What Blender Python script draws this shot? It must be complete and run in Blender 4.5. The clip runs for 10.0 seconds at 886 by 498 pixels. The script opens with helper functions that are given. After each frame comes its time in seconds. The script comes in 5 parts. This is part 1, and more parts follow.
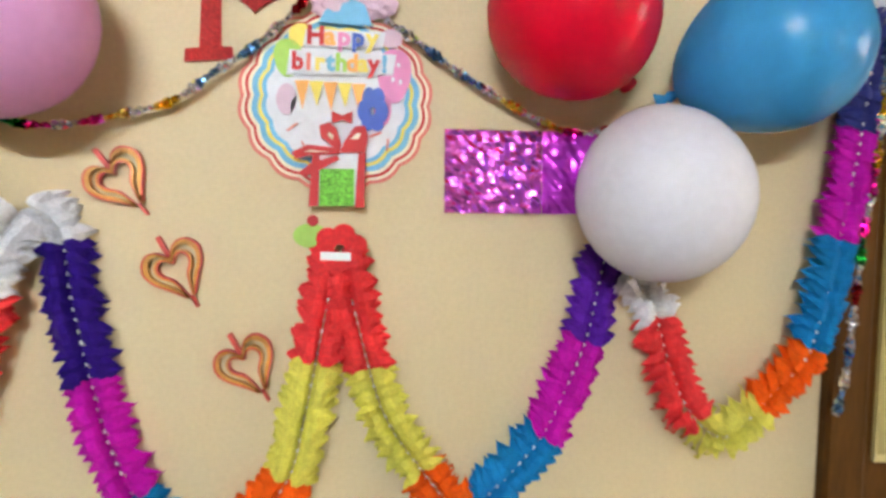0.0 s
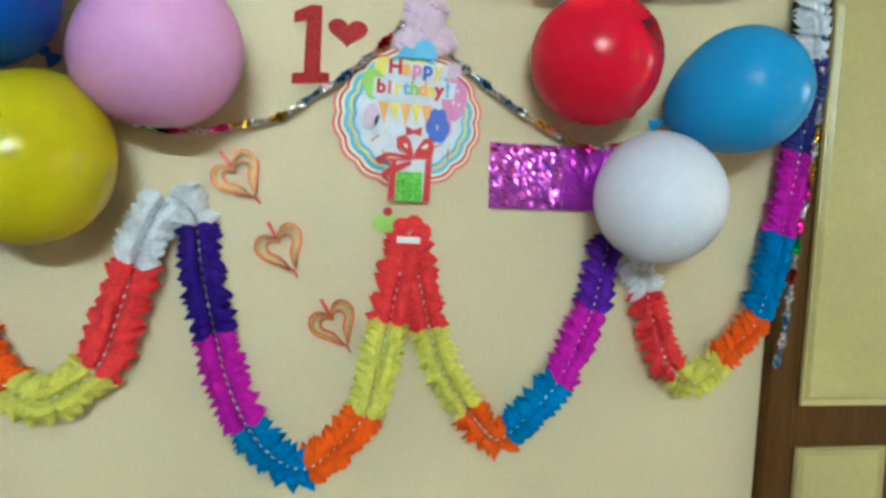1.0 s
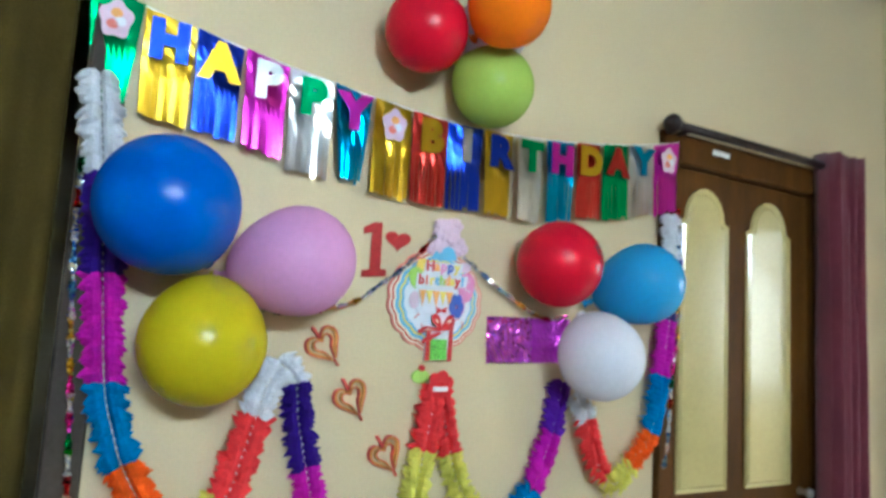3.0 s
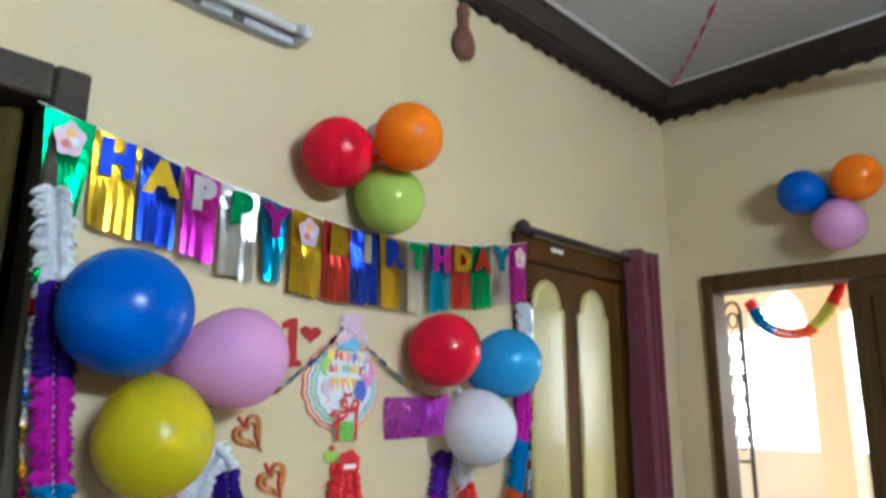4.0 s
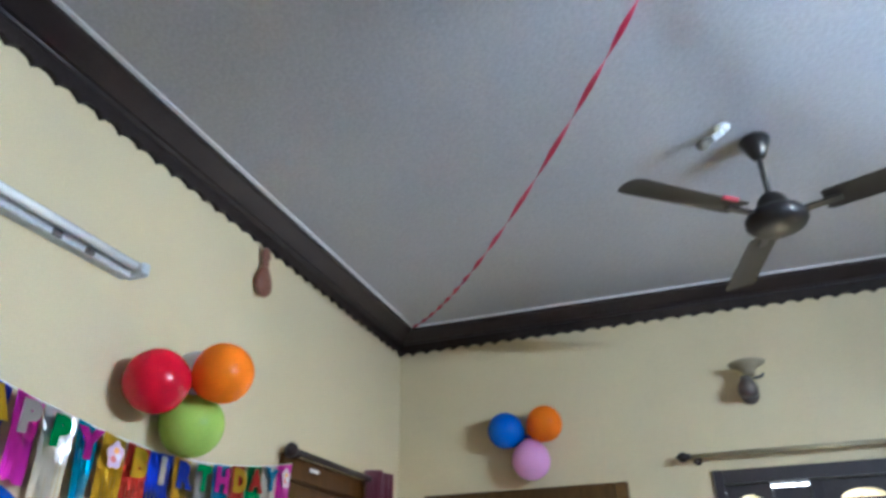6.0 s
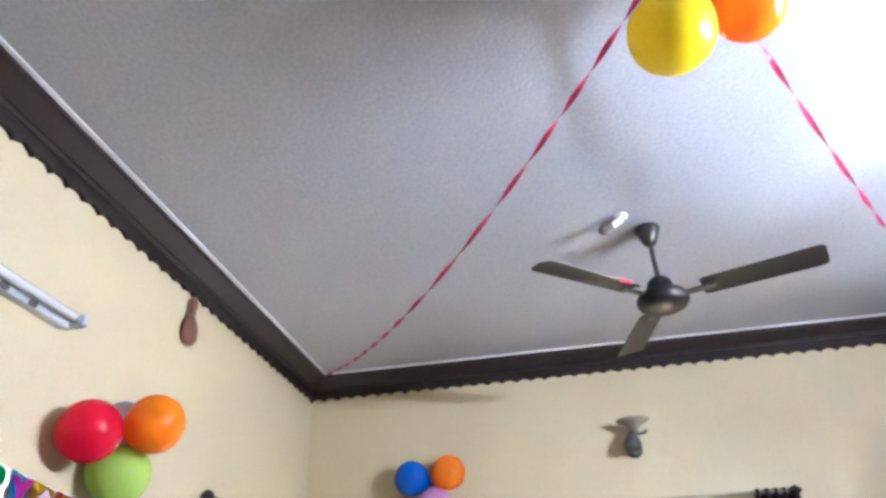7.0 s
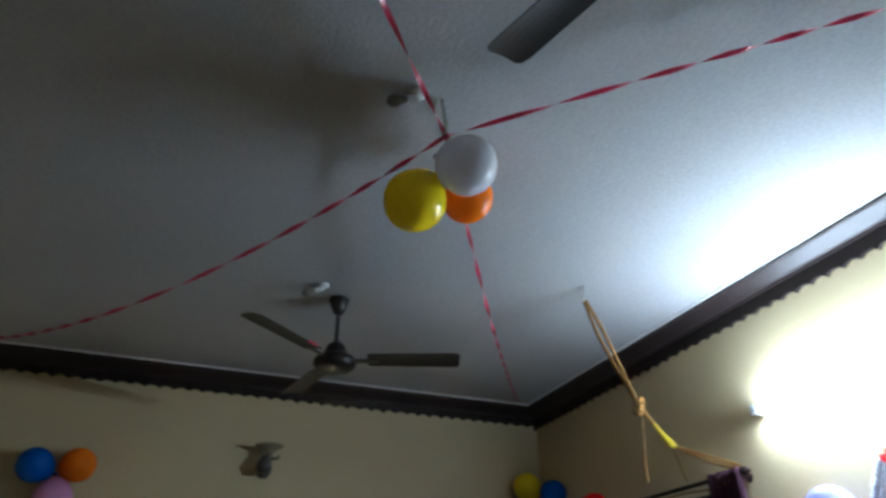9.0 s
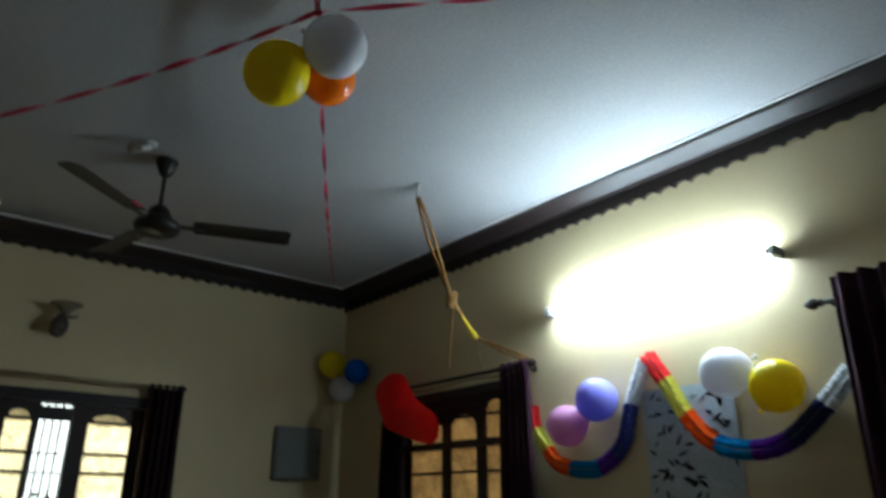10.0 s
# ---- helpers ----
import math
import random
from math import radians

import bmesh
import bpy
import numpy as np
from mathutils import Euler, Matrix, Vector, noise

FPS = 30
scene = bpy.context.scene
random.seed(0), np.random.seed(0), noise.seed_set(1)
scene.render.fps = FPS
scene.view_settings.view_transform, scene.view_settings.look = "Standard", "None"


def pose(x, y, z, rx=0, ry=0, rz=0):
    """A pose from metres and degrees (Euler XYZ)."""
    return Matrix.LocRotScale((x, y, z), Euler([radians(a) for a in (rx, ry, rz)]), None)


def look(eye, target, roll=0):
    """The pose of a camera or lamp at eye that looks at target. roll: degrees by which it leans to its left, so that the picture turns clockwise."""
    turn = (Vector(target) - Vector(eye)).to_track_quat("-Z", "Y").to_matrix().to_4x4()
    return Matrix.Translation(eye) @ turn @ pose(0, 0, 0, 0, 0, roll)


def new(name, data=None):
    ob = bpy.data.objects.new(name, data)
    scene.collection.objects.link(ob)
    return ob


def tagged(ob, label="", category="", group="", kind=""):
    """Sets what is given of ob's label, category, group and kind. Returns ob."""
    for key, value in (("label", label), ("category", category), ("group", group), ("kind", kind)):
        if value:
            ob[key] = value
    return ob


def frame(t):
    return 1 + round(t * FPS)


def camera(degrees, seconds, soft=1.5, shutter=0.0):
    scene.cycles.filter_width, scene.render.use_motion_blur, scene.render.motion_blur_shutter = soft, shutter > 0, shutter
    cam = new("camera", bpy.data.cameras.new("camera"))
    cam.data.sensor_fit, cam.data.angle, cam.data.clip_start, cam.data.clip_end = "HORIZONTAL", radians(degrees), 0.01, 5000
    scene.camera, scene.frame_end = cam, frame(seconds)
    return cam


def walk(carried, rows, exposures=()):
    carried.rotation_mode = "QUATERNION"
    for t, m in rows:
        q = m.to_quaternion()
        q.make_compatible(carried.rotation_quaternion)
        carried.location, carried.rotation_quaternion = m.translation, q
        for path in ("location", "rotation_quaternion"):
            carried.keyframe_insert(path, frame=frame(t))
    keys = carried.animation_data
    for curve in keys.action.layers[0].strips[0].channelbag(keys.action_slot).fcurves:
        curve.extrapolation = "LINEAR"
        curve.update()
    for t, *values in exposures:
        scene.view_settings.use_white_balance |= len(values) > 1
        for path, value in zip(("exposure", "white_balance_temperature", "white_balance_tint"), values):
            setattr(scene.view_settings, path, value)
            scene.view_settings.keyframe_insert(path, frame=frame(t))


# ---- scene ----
cam = camera(65.6, 10.0, soft=3.0, shutter=0.45)
PATH = [
    (0, (-0.146, -0.973, 1.405), (0.149, 1.003, 1.330), 2.1),
    (0.5, (-0.285, -1.11, 1.411), (0.183, 0.832, 1.31), 1.2),
    (1, (-0.367, -1.206, 1.405), (0.096, 0.737, 1.301), 3.4),
    (1.5, (-0.48, -1.333, 1.519), (0.146, 0.563, 1.406), 4.6),
    (2, (-0.625, -1.481, 1.453), (0.122, 0.37, 1.575), 2.9),
    (2.2, (-0.686, -1.519, 1.461), (0.069, 0.329, 1.574), 2.0),
    (3.5, (-1.182, -1.486, 1.501), (0.017, 0.075, 1.857), 2.9),
    (4, (-1.35, -1.578, 1.513), (0.035, -0.206, 1.961), 0.4),
    (4.2, (-1.399, -1.567, 1.535), (0.001, -0.243, 2.07), 0.6),
    (4.5, (-1.498, -1.563, 1.553), (-0.055, -0.347, 2.217), 1.3),
    (5, (-1.606, -1.551, 1.541), (0.073, -0.711, 2.232), -2.4),
    (5.5, (-1.728, -1.573, 1.552), (-0.079, -0.836, 2.41), -1.4),
    (6.8, (-2.168, -1.656, 1.537), (-0.476, -1.316, 2.547), -1.7),
    (7, (-2.19, -1.589, 1.537), (-0.496, -1.301, 2.561), -2.5),
    (7.5, (-2.326, -1.511, 1.524), (-0.611, -1.668, 2.541), -3.5),
    (8, (-2.5, -1.464, 1.533), (-0.861, -1.865, 2.606), -1.5),
    (8.5, (-2.665, -1.409, 1.527), (-1.012, -1.927, 2.526), -0.9),
    (9, (-2.74, -1.33, 1.542), (-1.133, -1.979, 2.541), -0.4),
    (9.5, (-2.733, -1.264, 1.561), (-1.208, -2.225, 2.428), -1.5),
    (10, (-2.737, -1.182, 1.517), (-1.286, -2.366, 2.218), 0.1),
]
EXPOSURE = [(0, 2.45, 6700, 12), (0.5, 2.3, 7000, 30), (1, 2.3, 5700, -8), (1.5, 2.22, 4950, -9), (2, 2.15, 4850, -10), (3.5, 2.33, 5750, 4), (4.5, 2.12, 5300, 1), (5.5, 2.07, 5100, 3), (7, 2.93, 5450, 17), (7.5, 2.53, 5600, 19), (8, 2.05, 5500, 18), (8.5, 1.38, 5450, 14), (9, 0.29, 5550, 2), (9.5, -0.09, 5500, -8), (10, -0.3, 5850, -4)]
rows = [(t, look(eye, target, roll)) for t, eye, target, roll in PATH]
walk(cam, rows, EXPOSURE)

# ---- world and light ----
world = bpy.data.worlds.new("sky")
scene.world = world
world.use_nodes = True
wn = world.node_tree.nodes
sky = wn.new("ShaderNodeTexSky")
sky.sky_type = "NISHITA"
sky.sun_disc = False
sky.sun_elevation, sky.sun_rotation = radians(48), radians(70)
world.node_tree.links.new(sky.outputs[0], wn["Background"].inputs[0])
wn["Background"].inputs[1].default_value = 0.14
sun = new("sun", bpy.data.lights.new("sun", "SUN"))
sun.data.energy, sun.data.angle, sun.data.color = 5.0, radians(0.5), (1.0, 0.94, 0.84)
sun.matrix_world = look((8, 3, 9), (0, 0, 0))

XB, YC, ZC, XW = 1.875, -3.955, 3.112, -3.62      # east wall, south wall, ceiling, west wall


# ---- materials ----
def lin(h):
    v = [int(h[i:i + 2], 16) / 255 for i in (0, 2, 4)]
    return tuple(a / 12.92 if a <= 0.04045 else ((a + 0.055) / 1.055) ** 2.4 for a in v)


def material(name, colour, rough=0.5, metal=0.0, vary=0.12, scale=6.0, bump=0.0, bump_scale=80.0, grain=0.0, sheen=0.0,
             translucent=0.0, coat=0.0, spec=0.5, stretch=(1, 1, 1)):
    """Principled surface with variation at two scales and a fine relief."""
    m = bpy.data.materials.new(name)
    m.use_nodes = True
    nt = m.node_tree
    n, l = nt.nodes, nt.links
    b = n["Principled BSDF"]
    b.inputs["Roughness"].default_value = rough
    b.inputs["Metallic"].default_value = metal
    b.inputs["Coat Weight"].default_value = coat
    b.inputs["Coat Roughness"].default_value = 0.15
    b.inputs["Sheen Weight"].default_value = sheen
    b.inputs["Specular IOR Level"].default_value = min(spec, 0.2) if rough > 0.8 else spec
    co = n.new("ShaderNodeTexCoord")
    mp = n.new("ShaderNodeMapping")
    mp.inputs["Scale"].default_value = stretch
    l.new(co.outputs["Object"], mp.inputs[0])
    big = n.new("ShaderNodeTexNoise")
    big.inputs["Scale"].default_value = scale
    big.inputs["Detail"].default_value = 5
    l.new(mp.outputs[0], big.inputs[0])
    fine = n.new("ShaderNodeTexNoise")
    fine.inputs["Scale"].default_value = bump_scale
    fine.inputs["Detail"].default_value = 4
    l.new(mp.outputs[0], fine.inputs[0])
    add = n.new("ShaderNodeMath")
    add.operation = "ADD"
    l.new(big.outputs[0], add.inputs[0])
    l.new(fine.outputs[0], add.inputs[1])
    rng = n.new("ShaderNodeMapRange")
    rng.inputs["From Min"].default_value, rng.inputs["From Max"].default_value = 0.7, 1.3
    rng.inputs["To Min"].default_value, rng.inputs["To Max"].default_value = 1 - vary, 1 + vary * 0.6
    l.new(add.outputs[0], rng.inputs[0])
    mix = n.new("ShaderNodeMix")
    mix.data_type, mix.blend_type = "RGBA", "MULTIPLY"
    mix.inputs["Factor"].default_value = 1
    mix.inputs["A"].default_value = (*colour, 1)
    l.new(rng.outputs[0], mix.inputs["B"])
    l.new(mix.outputs["Result"], b.inputs["Base Color"])
    if bump:
        bp = n.new("ShaderNodeBump")
        bp.inputs["Strength"].default_value = bump
        bp.inputs["Distance"].default_value = 0.004
        l.new(fine.outputs[0], bp.inputs["Height"])
        l.new(bp.outputs[0], b.inputs["Normal"])
    if translucent:
        tr = n.new("ShaderNodeBsdfTranslucent")
        l.new(mix.outputs["Result"], tr.inputs[0])
        ms = n.new("ShaderNodeMixShader")
        ms.inputs[0].default_value = translucent
        l.new(b.outputs[0], ms.inputs[1])
        l.new(tr.outputs[0], ms.inputs[2])
        l.new(ms.outputs[0], n["Material Output"].inputs[0])
    return m


def glow(name, colour, strength):
    m = bpy.data.materials.new(name)
    m.use_nodes = True
    b = m.node_tree.nodes["Principled BSDF"]
    b.inputs["Emission Color"].default_value = (*colour, 1)
    b.inputs["Emission Strength"].default_value = strength
    return m


WALL = material("cream_paint", (0.58, 0.47, 0.275), 0.6, vary=0.07, scale=1.3, bump=0.12, bump_scale=140)
CEIL = material("ceiling_whitewash", (0.44, 0.435, 0.44), 0.9, vary=0.15, scale=0.8, bump=0.45, bump_scale=70)
FLOOR = material("floor_stone", (0.085, 0.072, 0.06), 0.35, vary=0.2, scale=2, bump=0.05)
BEAD = material("white_bead", (0.78, 0.77, 0.76), 0.5, vary=0.08)
TRIM = material("cornice_brown", (0.024, 0.016, 0.013), 0.6, spec=0.2, vary=0.35, scale=9, bump=0.3, bump_scale=120)
LEDGE = material("cornice_ledge_brown", (0.026, 0.017, 0.016), 0.42, spec=0.4, vary=0.25, scale=9, bump=0.15, bump_scale=120)
WOOD = material("door_teak", (0.072, 0.027, 0.003), 0.6, spec=0.12, vary=0.35, scale=4, bump=0.1, bump_scale=40, stretch=(6, 6, 0.6))
WOOD_B = material("door_brown", (0.075, 0.037, 0.010), 0.55, spec=0.15, vary=0.35, scale=4, bump=0.1, bump_scale=40, stretch=(6, 6, 0.6))
DARKWOOD = material("dark_wood", (0.020, 0.009, 0.006), 0.45, spec=0.3, vary=0.3, scale=8, bump=0.1)
FRAME_L = material("frame_grey_brown", (0.045, 0.034, 0.025), 0.6, spec=0.15, vary=0.25, scale=8, bump=0.1)
WINFRAME = material("window_frame", (0.026, 0.018, 0.018), 0.55, spec=0.3, vary=0.25, scale=8, bump=0.1)
PANEL = material("cream_panel", (0.46, 0.38, 0.15), 0.25, vary=0.08, scale=3, coat=0.35)
OLIVE = material("olive_cloth", (0.060, 0.042, 0.010), 0.95, spec=0.1, vary=0.3, scale=5, bump=0.3, bump_scale=300)
MAROON = material("maroon_cloth", (0.12, 0.008, 0.020), 0.8, vary=0.3, scale=6, bump=0.3, bump_scale=300, sheen=0.3)
PLUM = material("plum_cloth", (0.036, 0.011, 0.022), 0.9, vary=0.35, scale=6, bump=0.3, bump_scale=300)
BLACKCLOTH = material("dark_cloth", (0.022, 0.010, 0.010), 0.9, vary=0.3, scale=6, bump=0.3, bump_scale=300)
FAN = material("fan_brown", (0.014, 0.010, 0.008), 0.5, spec=0.25, vary=0.25, scale=12, coat=0.2)
FANMETAL = material("fan_dark_metal", (0.03, 0.027, 0.025), 0.35, metal=0.5, vary=0.2)
BRASS = material("aged_brass", (0.34, 0.29, 0.18), 0.4, metal=0.5, vary=0.2)
STEEL = material("steel", (0.45, 0.44, 0.42), 0.35, metal=0.9, vary=0.2)
IRON = material("iron_paint", (0.10, 0.085, 0.075), 0.5, metal=0.3, vary=0.25)
PLASTIC = material("white_plastic", (0.72, 0.72, 0.70), 0.4, vary=0.1)
GREYPLASTIC = material("aged_plastic", (0.50, 0.52, 0.54), 0.45, vary=0.2)
GLASSWHITE = material("opal_glass", (0.75, 0.74, 0.72), 0.15, vary=0.05, coat=0.5)
ROPE = material("jute_rope", (0.27, 0.145, 0.045), 0.9, vary=0.4, scale=60, bump=0.6, bump_scale=400)
YELLOWCLOTH = material("yellow_cloth", (0.80, 0.58, 0.03), 0.8, vary=0.2, scale=20)
REDCLOTH = material("red_cloth", (0.95, 0.004, 0.003), 0.45, vary=0.12, scale=8, translucent=0.4)
METERBOX = material("grey_metal_box", (0.16, 0.165, 0.15), 0.5, vary=0.15, scale=7)
FROST = material("frosted_glass", (0.95, 0.84, 0.60), 0.25, vary=0.45, scale=14, bump=0.5, bump_scale=60, translucent=0.92)
RIBBON_RED = material("satin_red", (0.50, 0.02, 0.07), 0.35, vary=0.2, scale=20, translucent=0.2)
PAPERWHITE = material("white_paper", (0.78, 0.77, 0.75), 0.7, vary=0.06, scale=9)
POSTER = material("poster_paper", (0.42, 0.47, 0.53), 0.5, vary=0.2, scale=7)
INK = material("ink", (0.035, 0.035, 0.045), 0.6, vary=0.2)
TUBE_ON = glow("lit_tube", (0.84, 0.96, 1.10), 205)
CONCRETE = material("outdoor_ground", (0.55, 0.52, 0.46), 0.9, vary=0.25, scale=1.5, bump=0.3)
OUTWALL = material("outdoor_paint", (0.62, 0.45, 0.28), 0.8, vary=0.12, scale=1.2, bump=0.2)
LEAF = material("outdoor_leaves", (0.09, 0.16, 0.04), 0.6, vary=0.4, scale=3)

TISSUE = {k: material("tissue_" + k, v, 0.85, vary=0.22, scale=40, bump=0.4, bump_scale=200, translucent=0.25) for k, v in {
    "white": (0.74, 0.75, 0.78), "indigo": (0.030, 0.006, 0.21), "purple": (0.10, 0.012, 0.33), "magenta": (0.56, 0.006, 0.40), "blue": (0.002, 0.20, 0.48),
    "orange": (0.85, 0.11, 0.004), "yellow": (0.70, 0.66, 0.11), "red": (0.82, 0.045, 0.05), "darkblue": (0.035, 0.040, 0.19)}.items()}
LATEX = {k: material("latex_" + k, v, 0.24, vary=0.05, scale=5, spec=0.28, translucent=0.26) for k, v in {
    "blue": (0.005, 0.115, 0.55), "pink": (0.78, 0.38, 0.66), "yellow": (0.62, 0.52, 0.006), "red": (0.72, 0.005, 0.030), "skyblue": (0.05, 0.34, 0.66),
    "white": (0.80, 0.79, 0.84), "orange": (0.95, 0.23, 0.004), "green": (0.46, 0.64, 0.11), "lavender": (0.36, 0.34, 0.84), "gold": (0.93, 0.74, 0.008)}.items()}
FOIL = {k: material("foil_" + k, v, 0.30, metal=1.0, vary=0.15, scale=14, bump=0.28, bump_scale=22, stretch=(1.6, 1, 0.5)) for k, v in {
    "green": (0.01, 0.36, 0.12), "gold": (0.58, 0.37, 0.02), "blue": (0.02, 0.05, 0.50), "magenta": (0.60, 0.03, 0.46), "silver": (0.64, 0.63, 0.62),
    "cyan": (0.02, 0.27, 0.52), "red": (0.52, 0.045, 0.035)}.items()}
TINSEL = {k: material("tinsel_" + k, v, 0.10, metal=1.0, vary=0.1, scale=30) for k, v in {
    "green": (0.03, 0.36, 0.12), "gold": (0.80, 0.60, 0.14), "magenta": (0.72, 0.06, 0.42), "silver": (0.86, 0.87, 0.90), "cyan": (0.32, 0.52, 0.76), "red": (0.55, 0.05, 0.06)}.items()}
GLITTER = material("red_glitter", (0.55, 0.030, 0.030), 0.45, metal=0.25, vary=0.5, scale=260, bump=0.8, bump_scale=500)
CARD = {k: material("card_" + k, v, 0.62, vary=0.1, scale=25) for k, v in {
    "red": (0.52, 0.018, 0.02), "coral": (0.66, 0.17, 0.13), "cream": (0.82, 0.76, 0.55), "blue": (0.16, 0.45, 0.66), "green": (0.36, 0.60, 0.10), "yellow": (0.80, 0.66, 0.12),
    "white": (0.70, 0.71, 0.74), "pink": (0.72, 0.25, 0.46), "palepink": (0.66, 0.47, 0.56), "navy": (0.06, 0.12, 0.48), "orange": (0.85, 0.40, 0.10)}.items()}
GLITTERGREEN = material("green_glitter", (0.20, 0.62, 0.08), 0.35, metal=0.4, vary=0.5, scale=200, bump=0.8, bump_scale=400)
QUILL = material("quilled_paper", (0.66, 0.30, 0.05), 0.4, metal=0.35, vary=0.35, scale=30)
QUILLRED = material("quilled_paper_red", (0.58, 0.05, 0.03), 0.45, vary=0.3, scale=30)


# ---- mesh helpers ----
def offset_of(ob):
    while ob.parent:
        ob = ob.parent
    return ob.location


def solid(name, bm, mat, smooth=False):
    me = bpy.data.meshes.new(name)
    bm.normal_update()
    bm.to_mesh(me)
    bm.free()
    for m in (mat if isinstance(mat, (list, tuple)) else [mat]):
        me.materials.append(m)
    if smooth:
        me.polygons.foreach_set("use_smooth", [True] * len(me.polygons))
    return me


def part(name, bm, mat, parent, label="", smooth=False, local=False):
    """One mesh object under a thing or a part; coordinates are the room's unless local."""
    if not local:
        bmesh.ops.translate(bm, vec=-Vector(offset_of(parent)), verts=bm.verts)
    ob = new(name, solid(name, bm, mat, smooth))
    ob.parent = parent
    return tagged(ob, label) if label else ob


def thing(name, at, label, category, group="", kind=""):
    ob = new(name)
    ob.location = at
    ob.empty_display_size = 0.05
    return tagged(ob, label, category, group, kind)


def single(name, bm, mat, label, category, group="", kind="", smooth=False):
    return tagged(new(name, solid(name, bm, mat, smooth)), label, category, group, kind)


def box(bm, x0, x1, y0, y1, z0, z1, bevel=0.0, seg=1):
    r = bmesh.ops.create_cube(bm, size=1)["verts"]
    for v in r:
        v.co = Vector(((x0 + x1) / 2 + v.co.x * (x1 - x0), (y0 + y1) / 2 + v.co.y * (y1 - y0), (z0 + z1) / 2 + v.co.z * (z1 - z0)))
    if bevel:
        es = {e for v in r for e in v.link_edges}
        bmesh.ops.bevel(bm, geom=list(es), offset=bevel, segments=seg, affect="EDGES", profile=0.5)
    return r


def boxes(*dims, bevel=0.0):
    bm = bmesh.new()
    for d in dims:
        box(bm, *d, bevel=bevel)
    return bm


def lathe(bm, profile, centre=(0, 0, 0), axis="z", n=24, m=None):
    """Revolves (radius, height) pairs round an axis."""
    rings = []
    for r, h in profile:
        ring = []
        for i in range(n):
            a = 2 * math.pi * i / n
            p = Vector((r * math.cos(a), r * math.sin(a), h))
            if axis == "x":
                p = Vector((p.z, p.x, p.y))
            elif axis == "y":
                p = Vector((p.x, p.z, p.y))
            if m:
                p = m @ p
            ring.append(bm.verts.new(p + Vector(centre)))
        rings.append(ring)
    for a, b in zip(rings, rings[1:]):
        for i in range(n):
            bm.faces.new((a[i], a[(i + 1) % n], b[(i + 1) % n], b[i]))
    bm.faces.new(rings[0][::-1])
    bm.faces.new(rings[-1])


def sweep(bm, pts, r, n=8):
    """A round tube along points; r is one radius or one a point."""
    pts = [Vector(p) for p in pts]
    rings = []
    for i, p in enumerate(pts):
        d = (pts[min(i + 1, len(pts) - 1)] - pts[max(i - 1, 0)]).normalized()
        u = d.orthogonal().normalized() if abs(d.z) > 0.99 else d.cross(Vector((0, 0, 1))).normalized()
        w = d.cross(u)
        rr = r[i] if isinstance(r, (list, tuple)) else r
        rings.append([bm.verts.new(p + (u * math.cos(2 * math.pi * k / n) + w * math.sin(2 * math.pi * k / n)) * rr) for k in range(n)])
    for a, b in zip(rings, rings[1:]):
        for i in range(n):
            bm.faces.new((a[i], a[(i + 1) % n], b[(i + 1) % n], b[i]))
    bm.faces.new(rings[0][::-1])
    bm.faces.new(rings[-1])


def spline(pts, step):
    """Points at even steps along a smooth curve through pts."""
    pts = [Vector(p) for p in pts]
    out = []
    for i in range(len(pts) - 1):
        p0, p1, p2, p3 = pts[max(i - 1, 0)], pts[i], pts[i + 1], pts[min(i + 2, len(pts) - 1)]
        for k in range(80):
            t = k / 80
            out.append(0.5 * (2 * p1 + (p2 - p0) * t + (2 * p0 - 5 * p1 + 4 * p2 - p3) * t * t + (3 * p1 - p0 - 3 * p2 + p3) * t ** 3))
    out.append(pts[-1])
    res, acc = [out[0]], 0.0
    for a, b in zip(out, out[1:]):
        acc += (b - a).length
        if acc >= step:
            res.append(b)
            acc = 0.0
    return res


def slab(bm, outline, y, depth):
    """A flat plate parallel to the north wall: (x, z) outline, front face at y, going back by depth."""
    f = [bm.verts.new((x, y, z)) for x, z in outline]
    b = [bm.verts.new((x, y + depth, z)) for x, z in outline]
    n = len(f)
    bm.faces.new(f)
    bm.faces.new(b[::-1])
    for i in range(n):
        bm.faces.new((f[i], b[i], b[(i + 1) % n], f[(i + 1) % n]))


def plate(outline, y, depth):
    bm = bmesh.new()
    slab(bm, outline, y, depth)
    bmesh.ops.recalc_face_normals(bm, faces=bm.faces)
    return bm


def arch(x0, x1, z0, shoulder, top, n=10):
    """Outline of a panel with a cusped arch head."""
    w = (x1 - x0) / 2
    cx = (x0 + x1) / 2
    pts = [(x0, z0), (x1, z0), (x1, shoulder)]
    for i in range(n + 1):
        a = math.pi * i / n
        pts.append((cx + 0.80 * w * math.cos(a), shoulder + 0.012 + (top - shoulder - 0.012) * math.sin(a)))
    pts.append((x0, shoulder))
    return pts


def letters(text, size, x, y, z, depth=0.002, thick=0.0):
    """Mesh of upright writing that faces south, centred at x, with its baseline at z."""
    cu = bpy.data.curves.new("writing", "FONT")
    cu.body, cu.size, cu.extrude, cu.align_x, cu.offset = text, size, depth, "CENTER", thick
    cu.resolution_u = 3
    ob = bpy.data.objects.new("writing", cu)
    me = bpy.data.meshes.new_from_object(ob)
    bm = bmesh.new()
    bm.from_mesh(me)
    bpy.data.objects.remove(ob)
    bpy.data.curves.remove(cu)
    bpy.data.meshes.remove(me)
    bmesh.ops.transform(bm, matrix=pose(x, y, z, 90, 0, 0), verts=bm.verts)
    return bm


